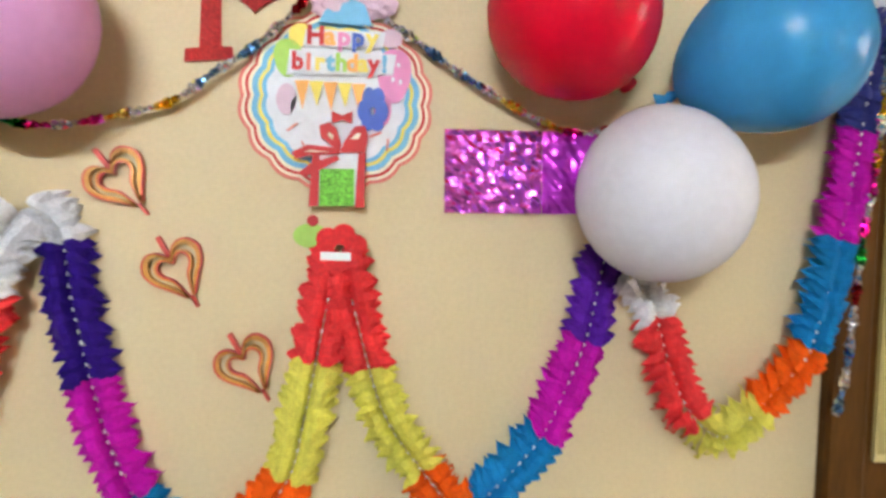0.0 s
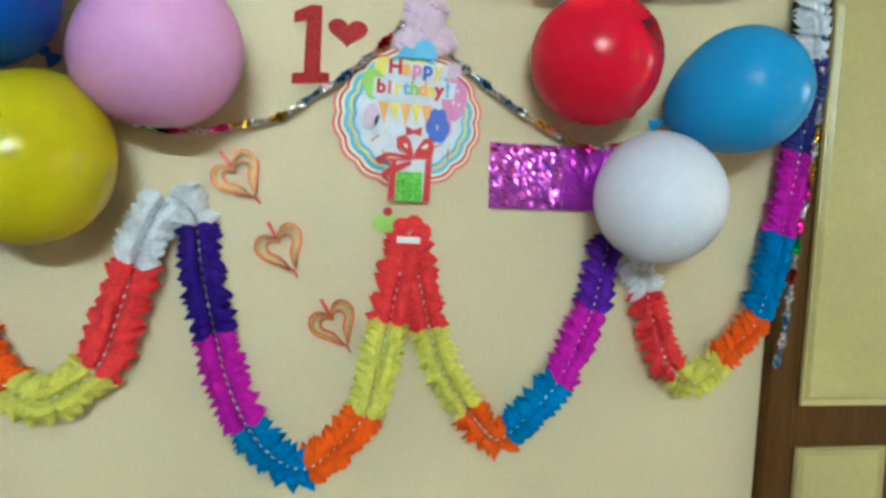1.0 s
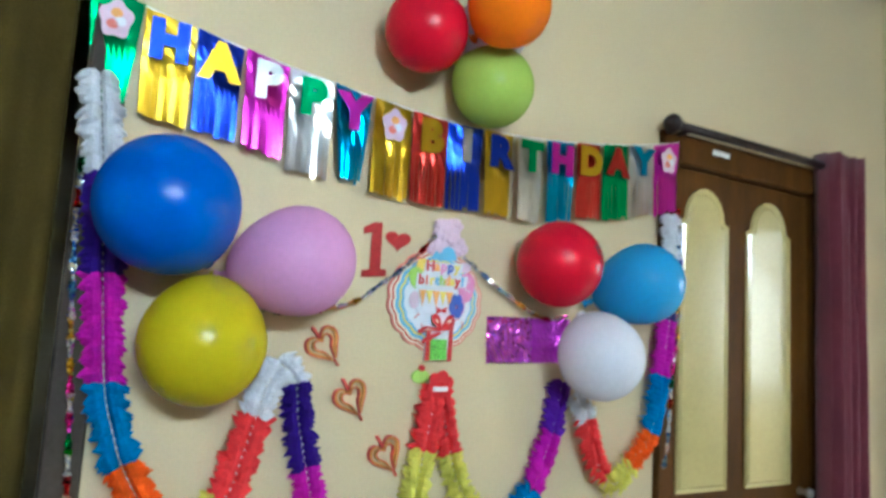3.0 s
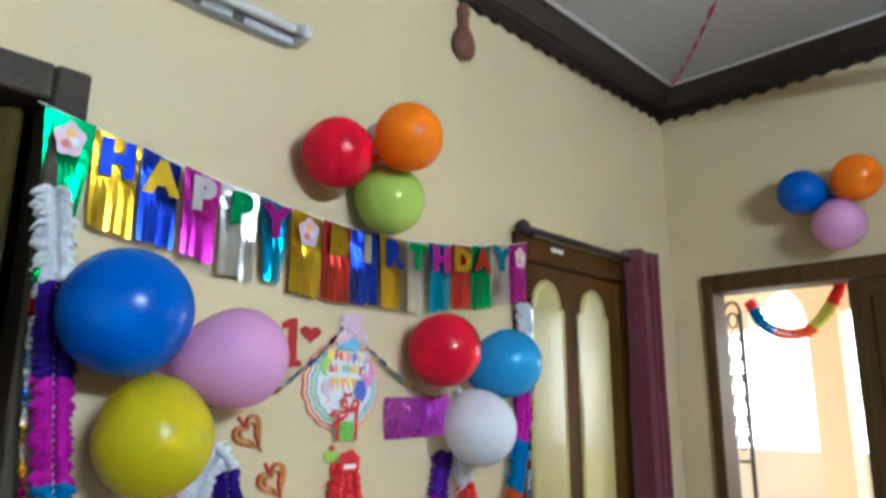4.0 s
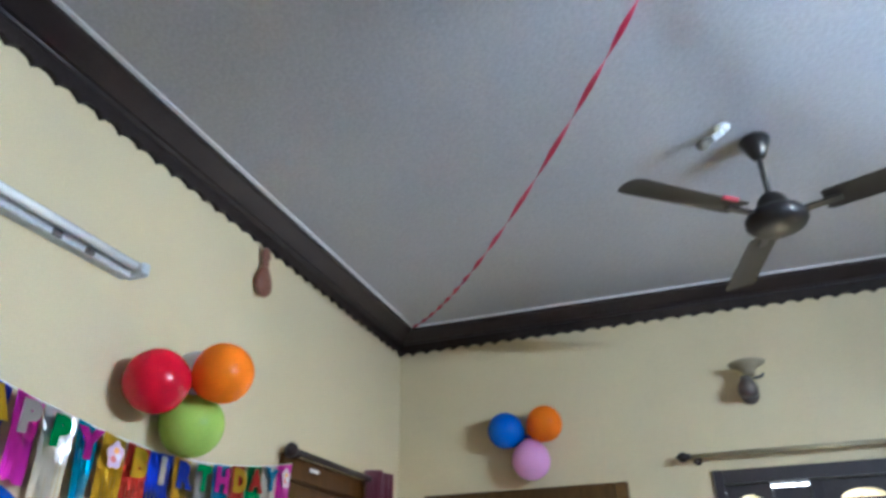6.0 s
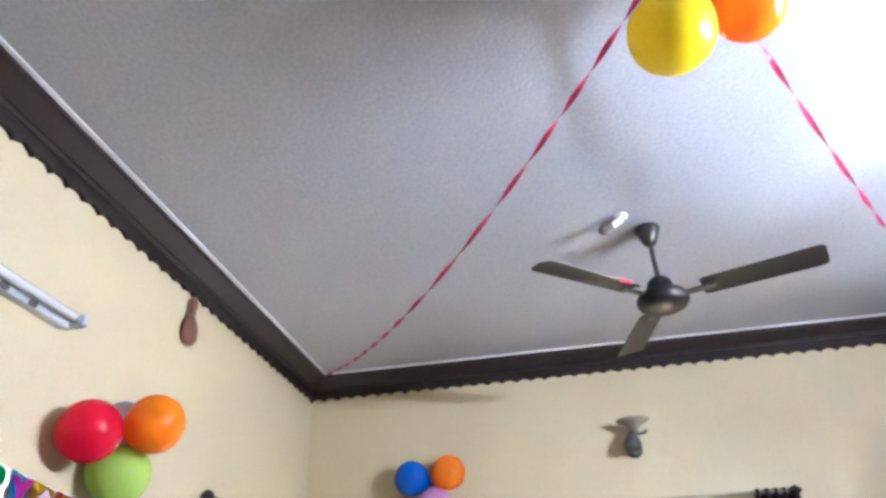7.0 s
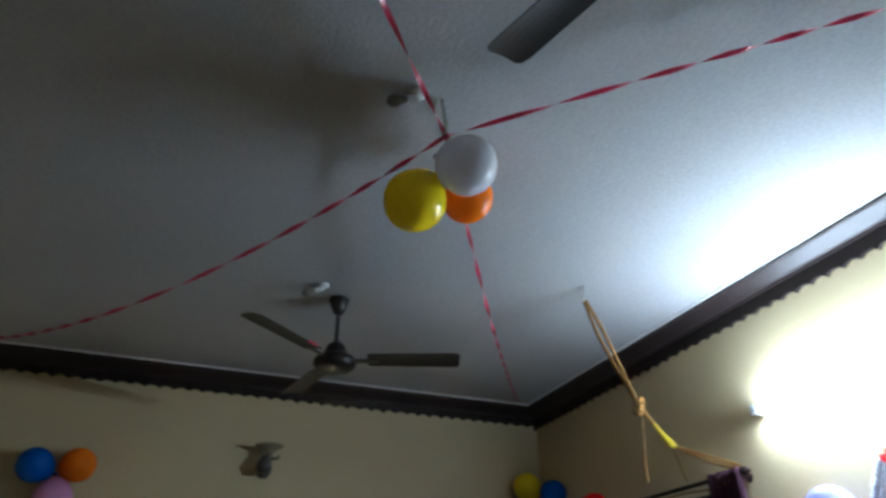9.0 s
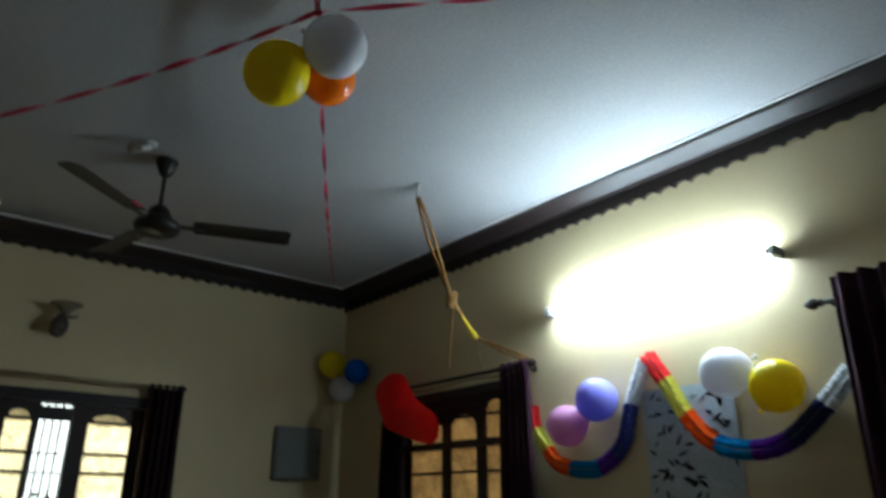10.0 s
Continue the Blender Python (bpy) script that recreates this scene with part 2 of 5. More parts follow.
# ---- the room ----
def wall_with_holes(name, along, a0, a1, z1, face, thick, holes, label):
    """A wall along x or y made of joined blocks round its openings (a0, a1, z0, z1)."""
    bm = bmesh.new()

    def block(p0, p1, q0, q1):
        if p1 - p0 < 1e-4 or q1 - q0 < 1e-4:
            return
        if along == "x":
            box(bm, p0, p1, min(face, face + thick), max(face, face + thick), q0, q1)
        else:
            box(bm, min(face, face + thick), max(face, face + thick), p0, p1, q0, q1)
    at = a0
    for h0, h1, k0, k1 in sorted(holes):
        block(at, h0, 0, z1)
        block(h0, h1, 0, k0)
        block(h0, h1, k1, z1)
        at = h1
    block(at, a1, 0, z1)
    return single(name, bm, WALL, label, "wall", kind="structure")


DOOR_A = (0.62, 1.43, 0.0, 2.145)
DOOR_L = (-1.94, -0.91, 0.0, 2.22)
DOOR_B = (-1.268, -0.170, 0.0, 2.128)
WIN_B = (-2.66, -1.70, 0.85, 2.145)
WIN_C = (0.05, 1.10, 0.85, 2.185)
wall_with_holes("wall_north", "x", XW, XB + 0.2, ZC, 0.0, 0.2, [DOOR_A, DOOR_L], "cream painted plaster wall with party decorations")
wall_with_holes("wall_east", "y", YC, 0.0, ZC, XB, 0.2, [DOOR_B, WIN_B], "cream painted plaster wall with a door and a window")
wall_with_holes("wall_south", "x", XW, XB + 0.2, ZC, YC, -0.2, [WIN_C], "cream painted plaster wall with a curtained window")
wall_with_holes("wall_west", "y", YC, 0.0, ZC, XW, -0.2, [], "cream painted plaster wall")
single("floor", boxes((XW, XB, YC, 0, -0.15, 0)), FLOOR, "plain polished stone floor", "floor", kind="structure")
single("ceiling", boxes((XW - 0.2, XB + 0.2, YC - 0.2, 0.2, ZC, ZC + 0.15)), CEIL, "whitewashed plaster ceiling with faint stains", "ceiling", kind="structure")


# ---- cornice: scalloped board, boxed ledge, white bead ----
def cornice(name, p0, p1, inward, low=2.972):
    """A cornice run from p0 to p1 (x, y) against a wall; inward is the unit way into the room."""
    p0, p1, inward = Vector((*p0, 0)), Vector((*p1, 0)), Vector((*inward, 0))
    run = (p1 - p0).normalized()
    length = (p1 - p0).length
    ob = thing(name, (p0.x, p0.y, 2.97), "dark brown wooden cornice with a scalloped lower edge", "cornice", kind="structure")
    bm = bmesh.new()
    step = 0.0125
    n = int(length / step)
    rnd = random.Random(int(length * 100))
    rows_ = []
    for i in range(n + 1):
        s = length * i / n
        ph = (s / 0.088) % 1.0
        z = low + 0.020 * abs(math.sin(math.pi * ph)) ** 0.7 + rnd.uniform(-0.0025, 0.0025)
        q = p0 + run * s
        rows_.append([bm.verts.new(q + inward * d + Vector((0, 0, h))) for d, h in ((0.002, z), (0.022, z), (0.022, 3.040), (0.002, 3.040))])
    for a, b in zip(rows_, rows_[1:]):
        for k in range(4):
            bm.faces.new((a[k], b[k], b[(k + 1) % 4], a[(k + 1) % 4]))
    bmesh.ops.recalc_face_normals(bm, faces=bm.faces)
    part("scalloped_board", bm, TRIM, ob)

    def bar(nm, mat, prof):
        bm2 = bmesh.new()
        e = [[bm2.verts.new(p0 + run * s + inward * d + Vector((0, 0, h))) for d, h in prof] for s in (0.0, length)]
        k = len(prof)
        for j in range(k):
            bm2.faces.new((e[0][j], e[1][j], e[1][(j + 1) % k], e[0][(j + 1) % k]))
        bm2.faces.new(e[0][::-1])
        bm2.faces.new(e[1])
        bmesh.ops.recalc_face_normals(bm2, faces=bm2.faces)
        part(nm, bm2, mat, ob)
    bar("ledge", LEDGE, [(0.002, 3.042), (0.026, 3.042), (0.032, 3.052), (0.044, 3.054), (0.116, 3.090), (0.130, 3.091), (0.130, 3.103), (0.002, 3.103)])
    bar("bead", BEAD, [(0.127, 3.1042), (0.146, 3.1042), (0.146, 3.1115), (0.127, 3.1115)])


cornice("cornice_north", (XW, 0), (XB, 0), (0, -1))
cornice("cornice_east", (XB, 0), (XB, YC), (-1, 0))
cornice("cornice_south", (XB, YC), (XW, YC), (0, 1), 2.957)
cornice("cornice_west", (XW, YC), (XW, 0), (1, 0))


# ---- doors ----
def curtain(name, label, x0, x1, y, z0, z1, mat, along="x", folds=5, amp=0.022, seed=1, gather=0.8):
    """A hanging gathered cloth with folds, a closed sheet with thickness."""
    rnd = random.Random(seed)
    bm = bmesh.new()
    nx, nz = folds * 8, 14
    ph = [rnd.uniform(-0.5, 0.5) for _ in range(nz + 1)]
    grid = []
    for side in (0, 1):
        g = []
        for j in range(nz + 1):
            v = j / nz
            row = []
            for i in range(nx + 1):
                u = i / nx
                squeeze = gather + (1 - gather) * (1 - v)
                a = (x0 + x1) / 2 + (u - 0.5) * (x1 - x0) * squeeze
                d = amp * math.sin(2 * math.pi * folds * u + 0.6 * math.sin(3 * v + seed)) + 0.3 * amp * math.sin(5 * folds * u + ph[j] * 0.3)
                d += 0.004 * side
                z = z0 + (z1 - z0) * v
                row.append(bm.verts.new((a, y + d, z) if along == "x" else (y + d, a, z)))
            g.append(row)
        grid.append(g)
    for g in grid:
        for j in range(nz):
            for i in range(nx):
                bm.faces.new((g[j][i], g[j][i + 1], g[j + 1][i + 1], g[j + 1][i]))
    for j in range(nz):
        for i in (0, nx):
            bm.faces.new((grid[0][j][i], grid[1][j][i], grid[1][j + 1][i], grid[0][j + 1][i]))
    for i in range(nx):
        for j in (0, nz):
            bm.faces.new((grid[0][j][i], grid[0][j][i + 1], grid[1][j][i + 1], grid[1][j][i]))
    bmesh.ops.recalc_face_normals(bm, faces=bm.faces)
    return single(name, bm, mat, label, "curtain", smooth=True)


def rod(name, label, a0, a1, d, z, along, wall, r=0.011, mat=DARKWOOD, metal=DARKWOOD, knob=0.024, group=""):
    """A curtain rod with two knobs and two brackets that reach the wall."""
    P = (lambda a, q, h: (a, q, h)) if along == "x" else (lambda a, q, h: (q, a, h))
    ob = thing(name, P((a0 + a1) / 2, wall, z), label, "curtain rod", group)
    bm = bmesh.new()
    sweep(bm, [P(a0, d, z), P(a1, d, z)], r, 10)
    part("pole", bm, mat, ob, smooth=True)
    for a, s in ((a0, -1), (a1, 1)):
        bm = bmesh.new()
        prof = [(0.010, 0), (0.018, 0.006), (0.012, 0.012), (knob, 0.028), (knob * 1.05, 0.040), (knob * 0.7, 0.056), (0.008, 0.064), (0.004, 0.070)]
        lathe(bm, [(q, s * h) for q, h in prof], P(a, d, z), along, 14)
        bmesh.ops.recalc_face_normals(bm, faces=bm.faces)
        part("finial", bm, metal, ob, smooth=True)
        a_in = a - s * 0.03
        bm = bmesh.new()
        sweep(bm, [P(a_in, wall, z - 0.012), P(a_in, d, z - 0.012)], 0.008, 8)
        lathe(bm, [(0.022, 0.0), (0.022, 0.006)], P(a_in, min(wall, d) if wall < d else wall - 0.006, z - 0.012), "y" if along == "x" else "x", 12)
        part("bracket", bm, metal, ob)
    return ob


# decorated wall: panelled door
door_a = thing("door_1", (1.015, 0, 0), "closed brown teak door with cream arched panels in a wooden frame", "door", kind="structure")
part("frame", boxes((0.607, 0.678, -0.022, 0.10, 0, 2.158), (1.375, 1.445, -0.022, 0.10, 0, 2.158), (0.680, 1.373, -0.020, 0.10, 2.06, 2.158), bevel=0.006), WOOD, door_a)
part("leaf", boxes((0.680, 1.373, 0.012, 0.05, 0.01, 2.058)), WOOD, door_a)
for x0, x1 in ((0.714, 0.942), (1.036, 1.268)):
    for lower in (False, True):
        zs = (0.18, 0.945, 0.955) if lower else (1.046, 1.888, 2.002)
        o = arch(x0, x1, zs[0], zs[1], zs[2]) if not lower else [(x0, zs[0]), (x1, zs[0]), (x1, zs[2]), (x0, zs[2])]
        bm = plate(o, 0.004, 0.012)
        fr = max(bm.faces, key=lambda f: -f.calc_center_median().y)
        r = bmesh.ops.inset_region(bm, faces=[fr], thickness=0.014, depth=0)
        bmesh.ops.translate(bm, vec=(0, 0.007, 0), verts=list({v for f in [fr] for v in f.verts}))
        r = bmesh.ops.inset_region(bm, faces=[fr], thickness=0.012, depth=0)
        bmesh.ops.translate(bm, vec=(0, -0.008, 0), verts=list(fr.verts))
        part("panel", bm, PANEL, door_a, "cream painted raised panel")
bm = bmesh.new()
lathe(bm, [(0.012, 0), (0.012, -0.01), (0.008, -0.02), (0.017, -0.035), (0.015, -0.05), (0.004, -0.055)], (1.325, 0.012, 1.02), "y", 12)
part("knob", bm, STEEL, door_a, "small metal knob", smooth=True)
rod("curtain_rod", "dark turned wooden curtain rod over the panelled door", 0.635, 1.452, -0.060, 2.160, "x", 0.0, 0.014, DARKWOOD, DARKWOOD, 0.030)
curtain("door_curtain", "maroon cloth curtain drawn aside beside the panelled door", 1.345, 1.535, -0.075, 0.12, 2.205, MAROON, folds=5, amp=0.036, seed=3, gather=0.92)

# decorated wall: curtained doorway
frame_l = thing("door_2", (-1.45, 0, 0), "grey-brown wooden door frame with a half-open curtain inside", "door frame", kind="structure")
part("frame", boxes((-0.970, -0.898, -0.022, 0.12, 0, 2.233), (-1.96, -1.89, -0.022, 0.12, 0, 2.233), (-1.888, -0.972, -0.020, 0.12, 2.150, 2.233), bevel=0.006), FRAME_L, frame_l)
curtain("doorway_curtain", "olive brown cloth curtain hanging in the doorway", -1.88, -0.985, 0.085, 0.05, 2.145, OLIVE, folds=9, amp=0.018, seed=8, gather=0.97)
single("doorway_room_wall", boxes((-2.3, -0.4, 1.2, 1.3, 0, ZC), (-2.4, -2.3, 0.2, 1.3, 0, ZC), (-0.4, -0.3, 0.2, 1.3, 0, ZC), (-2.4, -0.3, 0.2, 1.3, ZC, ZC + 0.1), (-2.4, -0.3, 0.2, 1.3, -0.1, 0)), WALL, "plain cream wall of the next room", "wall", kind="structure")
single("door_backing_wall", boxes((0.5, 1.6, 0.24, 0.3, 0, 2.4)), WALL, "plain cream wall behind the panelled door", "wall", kind="structure")

# east wall: entrance door, one leaf closed, one open
door_b = thing("door_3", (XB, -0.72, 0), "brown wooden double doorway, one leaf closed, the other side open", "door", kind="structure")
part("frame", boxes((XB - 0.024, XB + 0.12, -0.212, -0.160, 0, 2.136), (XB - 0.024, XB + 0.12, -1.278, -1.212, 0, 2.136), (XB - 0.022, XB + 0.12, -1.210, -0.214, 2.050, 2.136), bevel=0.006), WOOD_B, door_b)
leaf_b = part("closed_leaf", boxes((XB + 0.012, XB + 0.05, -1.210, -0.816, 0.01, 2.048), bevel=0.003), WOOD_B, door_b)
for y0, y1 in ((-1.168, -1.048), (-0.985, -0.860)):
    for z0, z1 in ((0.2, 0.85), (1.0, 1.98)):
        part("raised_panel", boxes((XB + 0.002, XB + 0.016, y0, y1, z0, z1), bevel=0.006), WOOD_B, leaf_b)
part("closing_strip", boxes((XB + 0.002, XB + 0.055, -0.818, -0.778, 0.01, 2.046), bevel=0.004), WOOD_B, door_b)
PALEIRON = material("pale_iron_paint", (0.10, 0.075, 0.06), 0.5, vary=0.2)
gate = thing("grille_gate", (2.14, -0.18, 0), "ornate brown metal grille gate standing open outside", "gate")
bm = boxes((2.13, 2.150, -0.152, -0.134, -0.16, 1.98), (2.13, 2.150, -0.232, -0.214, -0.16, 1.98), (2.13, 2.150, -0.212, -0.154, 0.05, 0.08))
part("gate_frame", bm, PALEIRON, gate)
for z in (1.42, 1.26, 0.9, 0.5):
    part("crossbar", boxes((2.134, 2.146, -0.212, -0.154, z, z + 0.014)), PALEIRON, gate)
bm = bmesh.new()
sweep(bm, [(2.14, -0.183 + 0.041 * math.cos(math.pi * k / 10), 1.98 + 0.06 * math.sin(math.pi * k / 10)) for k in range(11)], 0.008, 6)
part("arched_top", bm, PALEIRON, gate, smooth=True)
bm = bmesh.new()
for k in range(7):
    zc = 1.32 + k * 0.098
    for sd in (-1, 1):
        sweep(bm, [(2.14, -0.183 + sd * 0.024 * math.sin(a), zc + 0.045 - 0.045 * math.cos(a) * (1 - a / 12)) for a in [i * 0.45 for i in range(13)]], 0.0055, 6)
part("scroll", bm, PALEIRON, gate, smooth=True)


# ---- windows ----
def arched_sash(parent, along, a0, a1, z0, zt, face, inward, split=(1.985, 1.80, 1.69, 1.35)):
    """A casement leaf: wooden stiles, an arched frosted pane and thin glazing bars."""
    def put(bm):
        if along == "y":
            for v in bm.verts:
                v.co = Vector((face + v.co.y * inward, v.co.x, v.co.z))
        else:
            for v in bm.verts:
                v.co = Vector((v.co.x, face + v.co.y * inward, v.co.z))
        bmesh.ops.recalc_face_normals(bm, faces=bm.faces)
        return bm
    lo, hi = min(a0, a1), max(a0, a1)
    g0, g1 = lo + 0.036, hi - 0.036
    sash = part("sash", put(boxes((lo, g0, 0, 0.035, z0, zt), (g1, hi, 0, 0.035, z0, zt), (g0, g1, 0, 0.035, z0, z0 + 0.06), (g0, g1, 0.002, 0.033, zt - 0.035, zt))), WINFRAME, parent)
    sh, top = zt - 0.100, zt - 0.046
    o = arch(g0, g1, 0, sh, top, 8)[2:]
    bm = bmesh.new()
    head = [(g0, zt - 0.035), (g0, sh)] + [p for p in reversed(o[1:-1])] + [(g1, sh), (g1, zt - 0.035)]
    f = [bm.verts.new((x, 0.004, z)) for x, z in head]
    b = [bm.verts.new((x, 0.031, z)) for x, z in head]
    bm.faces.new(f)
    bm.faces.new(b[::-1])
    for i in range(len(f)):
        j = (i + 1) % len(f)
        bm.faces.new((f[i], f[j], b[j], b[i]))
    part("arched_head", put(bm), WINFRAME, sash)
    pane = part("pane", put(boxes((g0, g1, 0.014, 0.019, z0 + 0.06, top + 0.02))), FROST, sash, "frosted cream glass")
    pane.visible_shadow = False
    for z in split:
        part("glazing_bar", put(boxes((g0, g1, 0.008, 0.025, z, z + 0.014))), WINFRAME, sash)


win_b = thing("window_1", (XB, -2.19, 0.85), "dark wooden casement window with arched frosted panes, middle left open", "window", kind="structure")
part("window_frame", boxes((XB - 0.02, XB + 0.12, -1.738, -1.690, 0.85, 2.155), (XB - 0.02, XB + 0.12, -2.67, -2.615, 0.85, 2.155), (XB - 0.018, XB + 0.12, -2.613, -1.740, 2.09, 2.155), (XB - 0.03, XB + 0.12, -2.613, -1.740, 0.85, 0.91)), WINFRAME, win_b)
arched_sash(win_b, "y", -1.741, -1.950, 0.912, 2.088, XB + 0.03, 1)
arched_sash(win_b, "y", -2.178, -2.500, 0.912, 2.088, XB + 0.03, 1)
part("post", boxes((XB + 0.02, XB + 0.08, -2.612, -2.502, 0.912, 2.088)), WINFRAME, win_b)
part("transom", boxes((XB + 0.03, XB + 0.07, -2.118, -1.952, 1.99, 2.065)), WINFRAME, win_b)
part("post", boxes((XB + 0.02, XB + 0.08, -2.176, -2.120, 0.912, 2.088)), WINFRAME, win_b)
for y in (-1.992, -2.035, -2.078):
    bm = bmesh.new()
    sweep(bm, [(XB + 0.10, y, 0.912), (XB + 0.10, y, 2.088)], 0.006, 6)
    part("security_bar", bm, IRON, win_b)
for z in (1.2, 1.5, 1.69, 1.80):
    part("security_bar", boxes((XB + 0.092, XB + 0.108, -2.118, -1.952, z, z + 0.008)), IRON, win_b)
rod("curtain_rod", "thin brown curtain rod over the east window", -2.672, -1.605, XB - 0.075, 2.222, "y", XB, 0.011, BRASS)
curtain("window_curtain", "dark brown cloth curtain pushed to one side of the window", -2.735, -2.500, XB - 0.075, 0.7, 2.238, BLACKCLOTH, "y", folds=5, amp=0.024, seed=5, gather=0.95)

win_c = thing("window_2", (0.55, YC, 0.85), "dark wooden window with frosted panes between plum curtains", "window", kind="structure")
part("window_frame", boxes((0.04, 0.093, YC - 0.12, YC + 0.02, 0.85, 2.195), (1.055, 1.11, YC - 0.12, YC + 0.02, 0.85, 2.195), (0.095, 1.053, YC - 0.12, YC + 0.018, 2.155, 2.195), (0.095, 1.053, YC - 0.12, YC + 0.03, 0.85, 0.91)), WINFRAME, win_c)
part("transom", boxes((0.095, 1.053, YC - 0.06, YC + 0.015, 1.845, 1.885)), WINFRAME, win_c)
for a0, a1, zt in ((0.097, 0.335, 2.153), (0.337, 0.655, 2.088), (0.657, 1.051, 2.088)):
    arched_sash(win_c, "x", a0, a1, 0.912, zt, YC - 0.02, -1, split=(2.02, 1.70, 1.40))
part("head_board", boxes((0.337, 1.051, YC - 0.055, YC - 0.02, 2.090, 2.153)), WINFRAME, win_c)
rod("curtain_rod", "thin dark curtain rod over the south window", -0.165, 1.17, YC + 0.09, 2.238, "x", YC, 0.011)
curtain("window_curtain", "plum striped cloth curtain hanging beside the window", -0.205, 0.052, YC + 0.09, 0.7, 2.262, PLUM, folds=5, amp=0.026, seed=6, gather=0.9)
curtain("window_curtain", "dark plum cloth curtain gathered at the window", 0.945, 1.195, YC + 0.09, 0.7, 2.235, BLACKCLOTH, folds=4, amp=0.022, seed=7, gather=0.95)
rod("curtain_rod", "dark metal curtain rod end with a bracket beside the tube light", -3.0, -1.715, YC + 0.10, 2.236, "x", YC, 0.010, DARKWOOD, DARKWOOD, 0.022)
curtain("window_curtain", "dark plum cloth curtain on the south wall", -2.6, -1.755, YC + 0.145, 0.5, 2.315, PLUM, folds=12, amp=0.024, seed=9, gather=0.97)

# ---- outdoors ----
single("ground", boxes((-60, 60, -60, 60, -0.5, -0.16)), CONCRETE, "pale concrete yard", "ground", kind="structure")
single("outdoor_wall", boxes((6.5, 6.7, -9, 9, -0.16, 1.1), bevel=0.02), OUTWALL, "pale yellow compound wall in the sun", "wall", kind="structure")
HAZE = glow("hazy_sky", (1.0, 0.95, 0.88), 1.9)
single("backdrop", boxes((14.0, 14.1, -22, 22, -0.16, 12)), HAZE, "bright hazy sky beyond the yard", "backdrop", kind="structure")
rnd = random.Random(31)
shrub = thing("shrub", (3.3, -2.45, -0.16), "leafy green shrub outside the window", "shrub")
bm = bmesh.new()
for k in range(7):
    a = 2 * math.pi * k / 7
    sweep(bm, [(3.3, -2.45, -0.16), (3.3 + 0.12 * math.cos(a), -2.45 + 0.12 * math.sin(a), 0.7), (3.3 + 0.3 * math.cos(a), -2.45 + 0.3 * math.sin(a), 1.35)], [0.02, 0.014, 0.006], 6)
part("stems", bm, WOOD_B, shrub)
bm = bmesh.new()
for k in range(700):
    a, b, r = rnd.uniform(0, 2 * math.pi), rnd.uniform(-1, 1), rnd.uniform(0.5, 1.0) ** 0.5
    c = Vector((3.3 + 0.42 * r * math.cos(a) * math.sqrt(1 - b * b), -2.45 + 0.45 * r * math.sin(a) * math.sqrt(1 - b * b), 1.05 + 0.62 * r * b))
    m = Matrix.Translation(c) @ Euler((rnd.uniform(-1, 1), rnd.uniform(-1, 1), rnd.uniform(0, 6.3))).to_matrix().to_4x4()
    bm.faces.new([bm.verts.new(m @ Vector(q)) for q in ((-0.045, 0, 0), (-0.01, 0.018, 0.006), (0.03, 0.012, 0.004), (0.05, 0, -0.004), (0.03, -0.012, 0.004), (-0.01, -0.018, 0.006))])
tagged(part("leaves", bm, LEAF, shrub), kind="stuff")


def porch_arcade():
    """A peach porch wall with an arched opening, a pier and lower openings at both sides."""
    bm = boxes((3.30, 3.50, -0.352, -0.172, -0.16, 2.6), (3.30, 3.50, 0.19, 0.30, 2.03, 2.6), (3.30, 3.50, 0.302, 2.6, 2.03, 2.6), (3.30, 3.50, 2.3, 2.6, -0.16, 2.028),
               (3.30, 3.50, -1.45, -0.354, 2.118, 2.6), (3.30, 3.50, -1.45, -1.25, -0.16, 2.116), (3.26, 3.54, -0.38, -0.145, -0.16, 0.15))
    n = 12
    ring = [(0.009 + 0.181 * math.cos(math.pi * k / n), 2.03 + 0.25 * math.sin(math.pi * k / n)) for k in range(n + 1)]
    outline = [(-0.172, 2.6), (0.19, 2.6)] + ring
    f = [bm.verts.new((3.30, y, z)) for y, z in outline]
    b = [bm.verts.new((3.50, y, z)) for y, z in outline]
    bm.faces.new(f)
    bm.faces.new(b[::-1])
    for i in range(len(f)):
        j = (i + 1) % len(f)
        bm.faces.new((f[i], b[i], b[j], f[j]))
    bmesh.ops.recalc_face_normals(bm, faces=bm.faces)
    single("porch_wall", bm, OUTWALL, "peach painted porch wall with an arched opening", "wall", kind="structure")
    single("porch_roof", boxes((2.09, 3.7, -1.45, 2.6, 2.62, 2.74)), OUTWALL, "peach painted porch roof slab", "roof", kind="structure")


porch_arcade()
# unseen wall, added to keep daylight off the south window's panes
single("shade_wall", boxes((-5.0, 4.0, -5.15, -5.0, -0.16, 3.4)), OUTWALL, "unseen peach wall added to dim the south window", "wall", kind="structure")


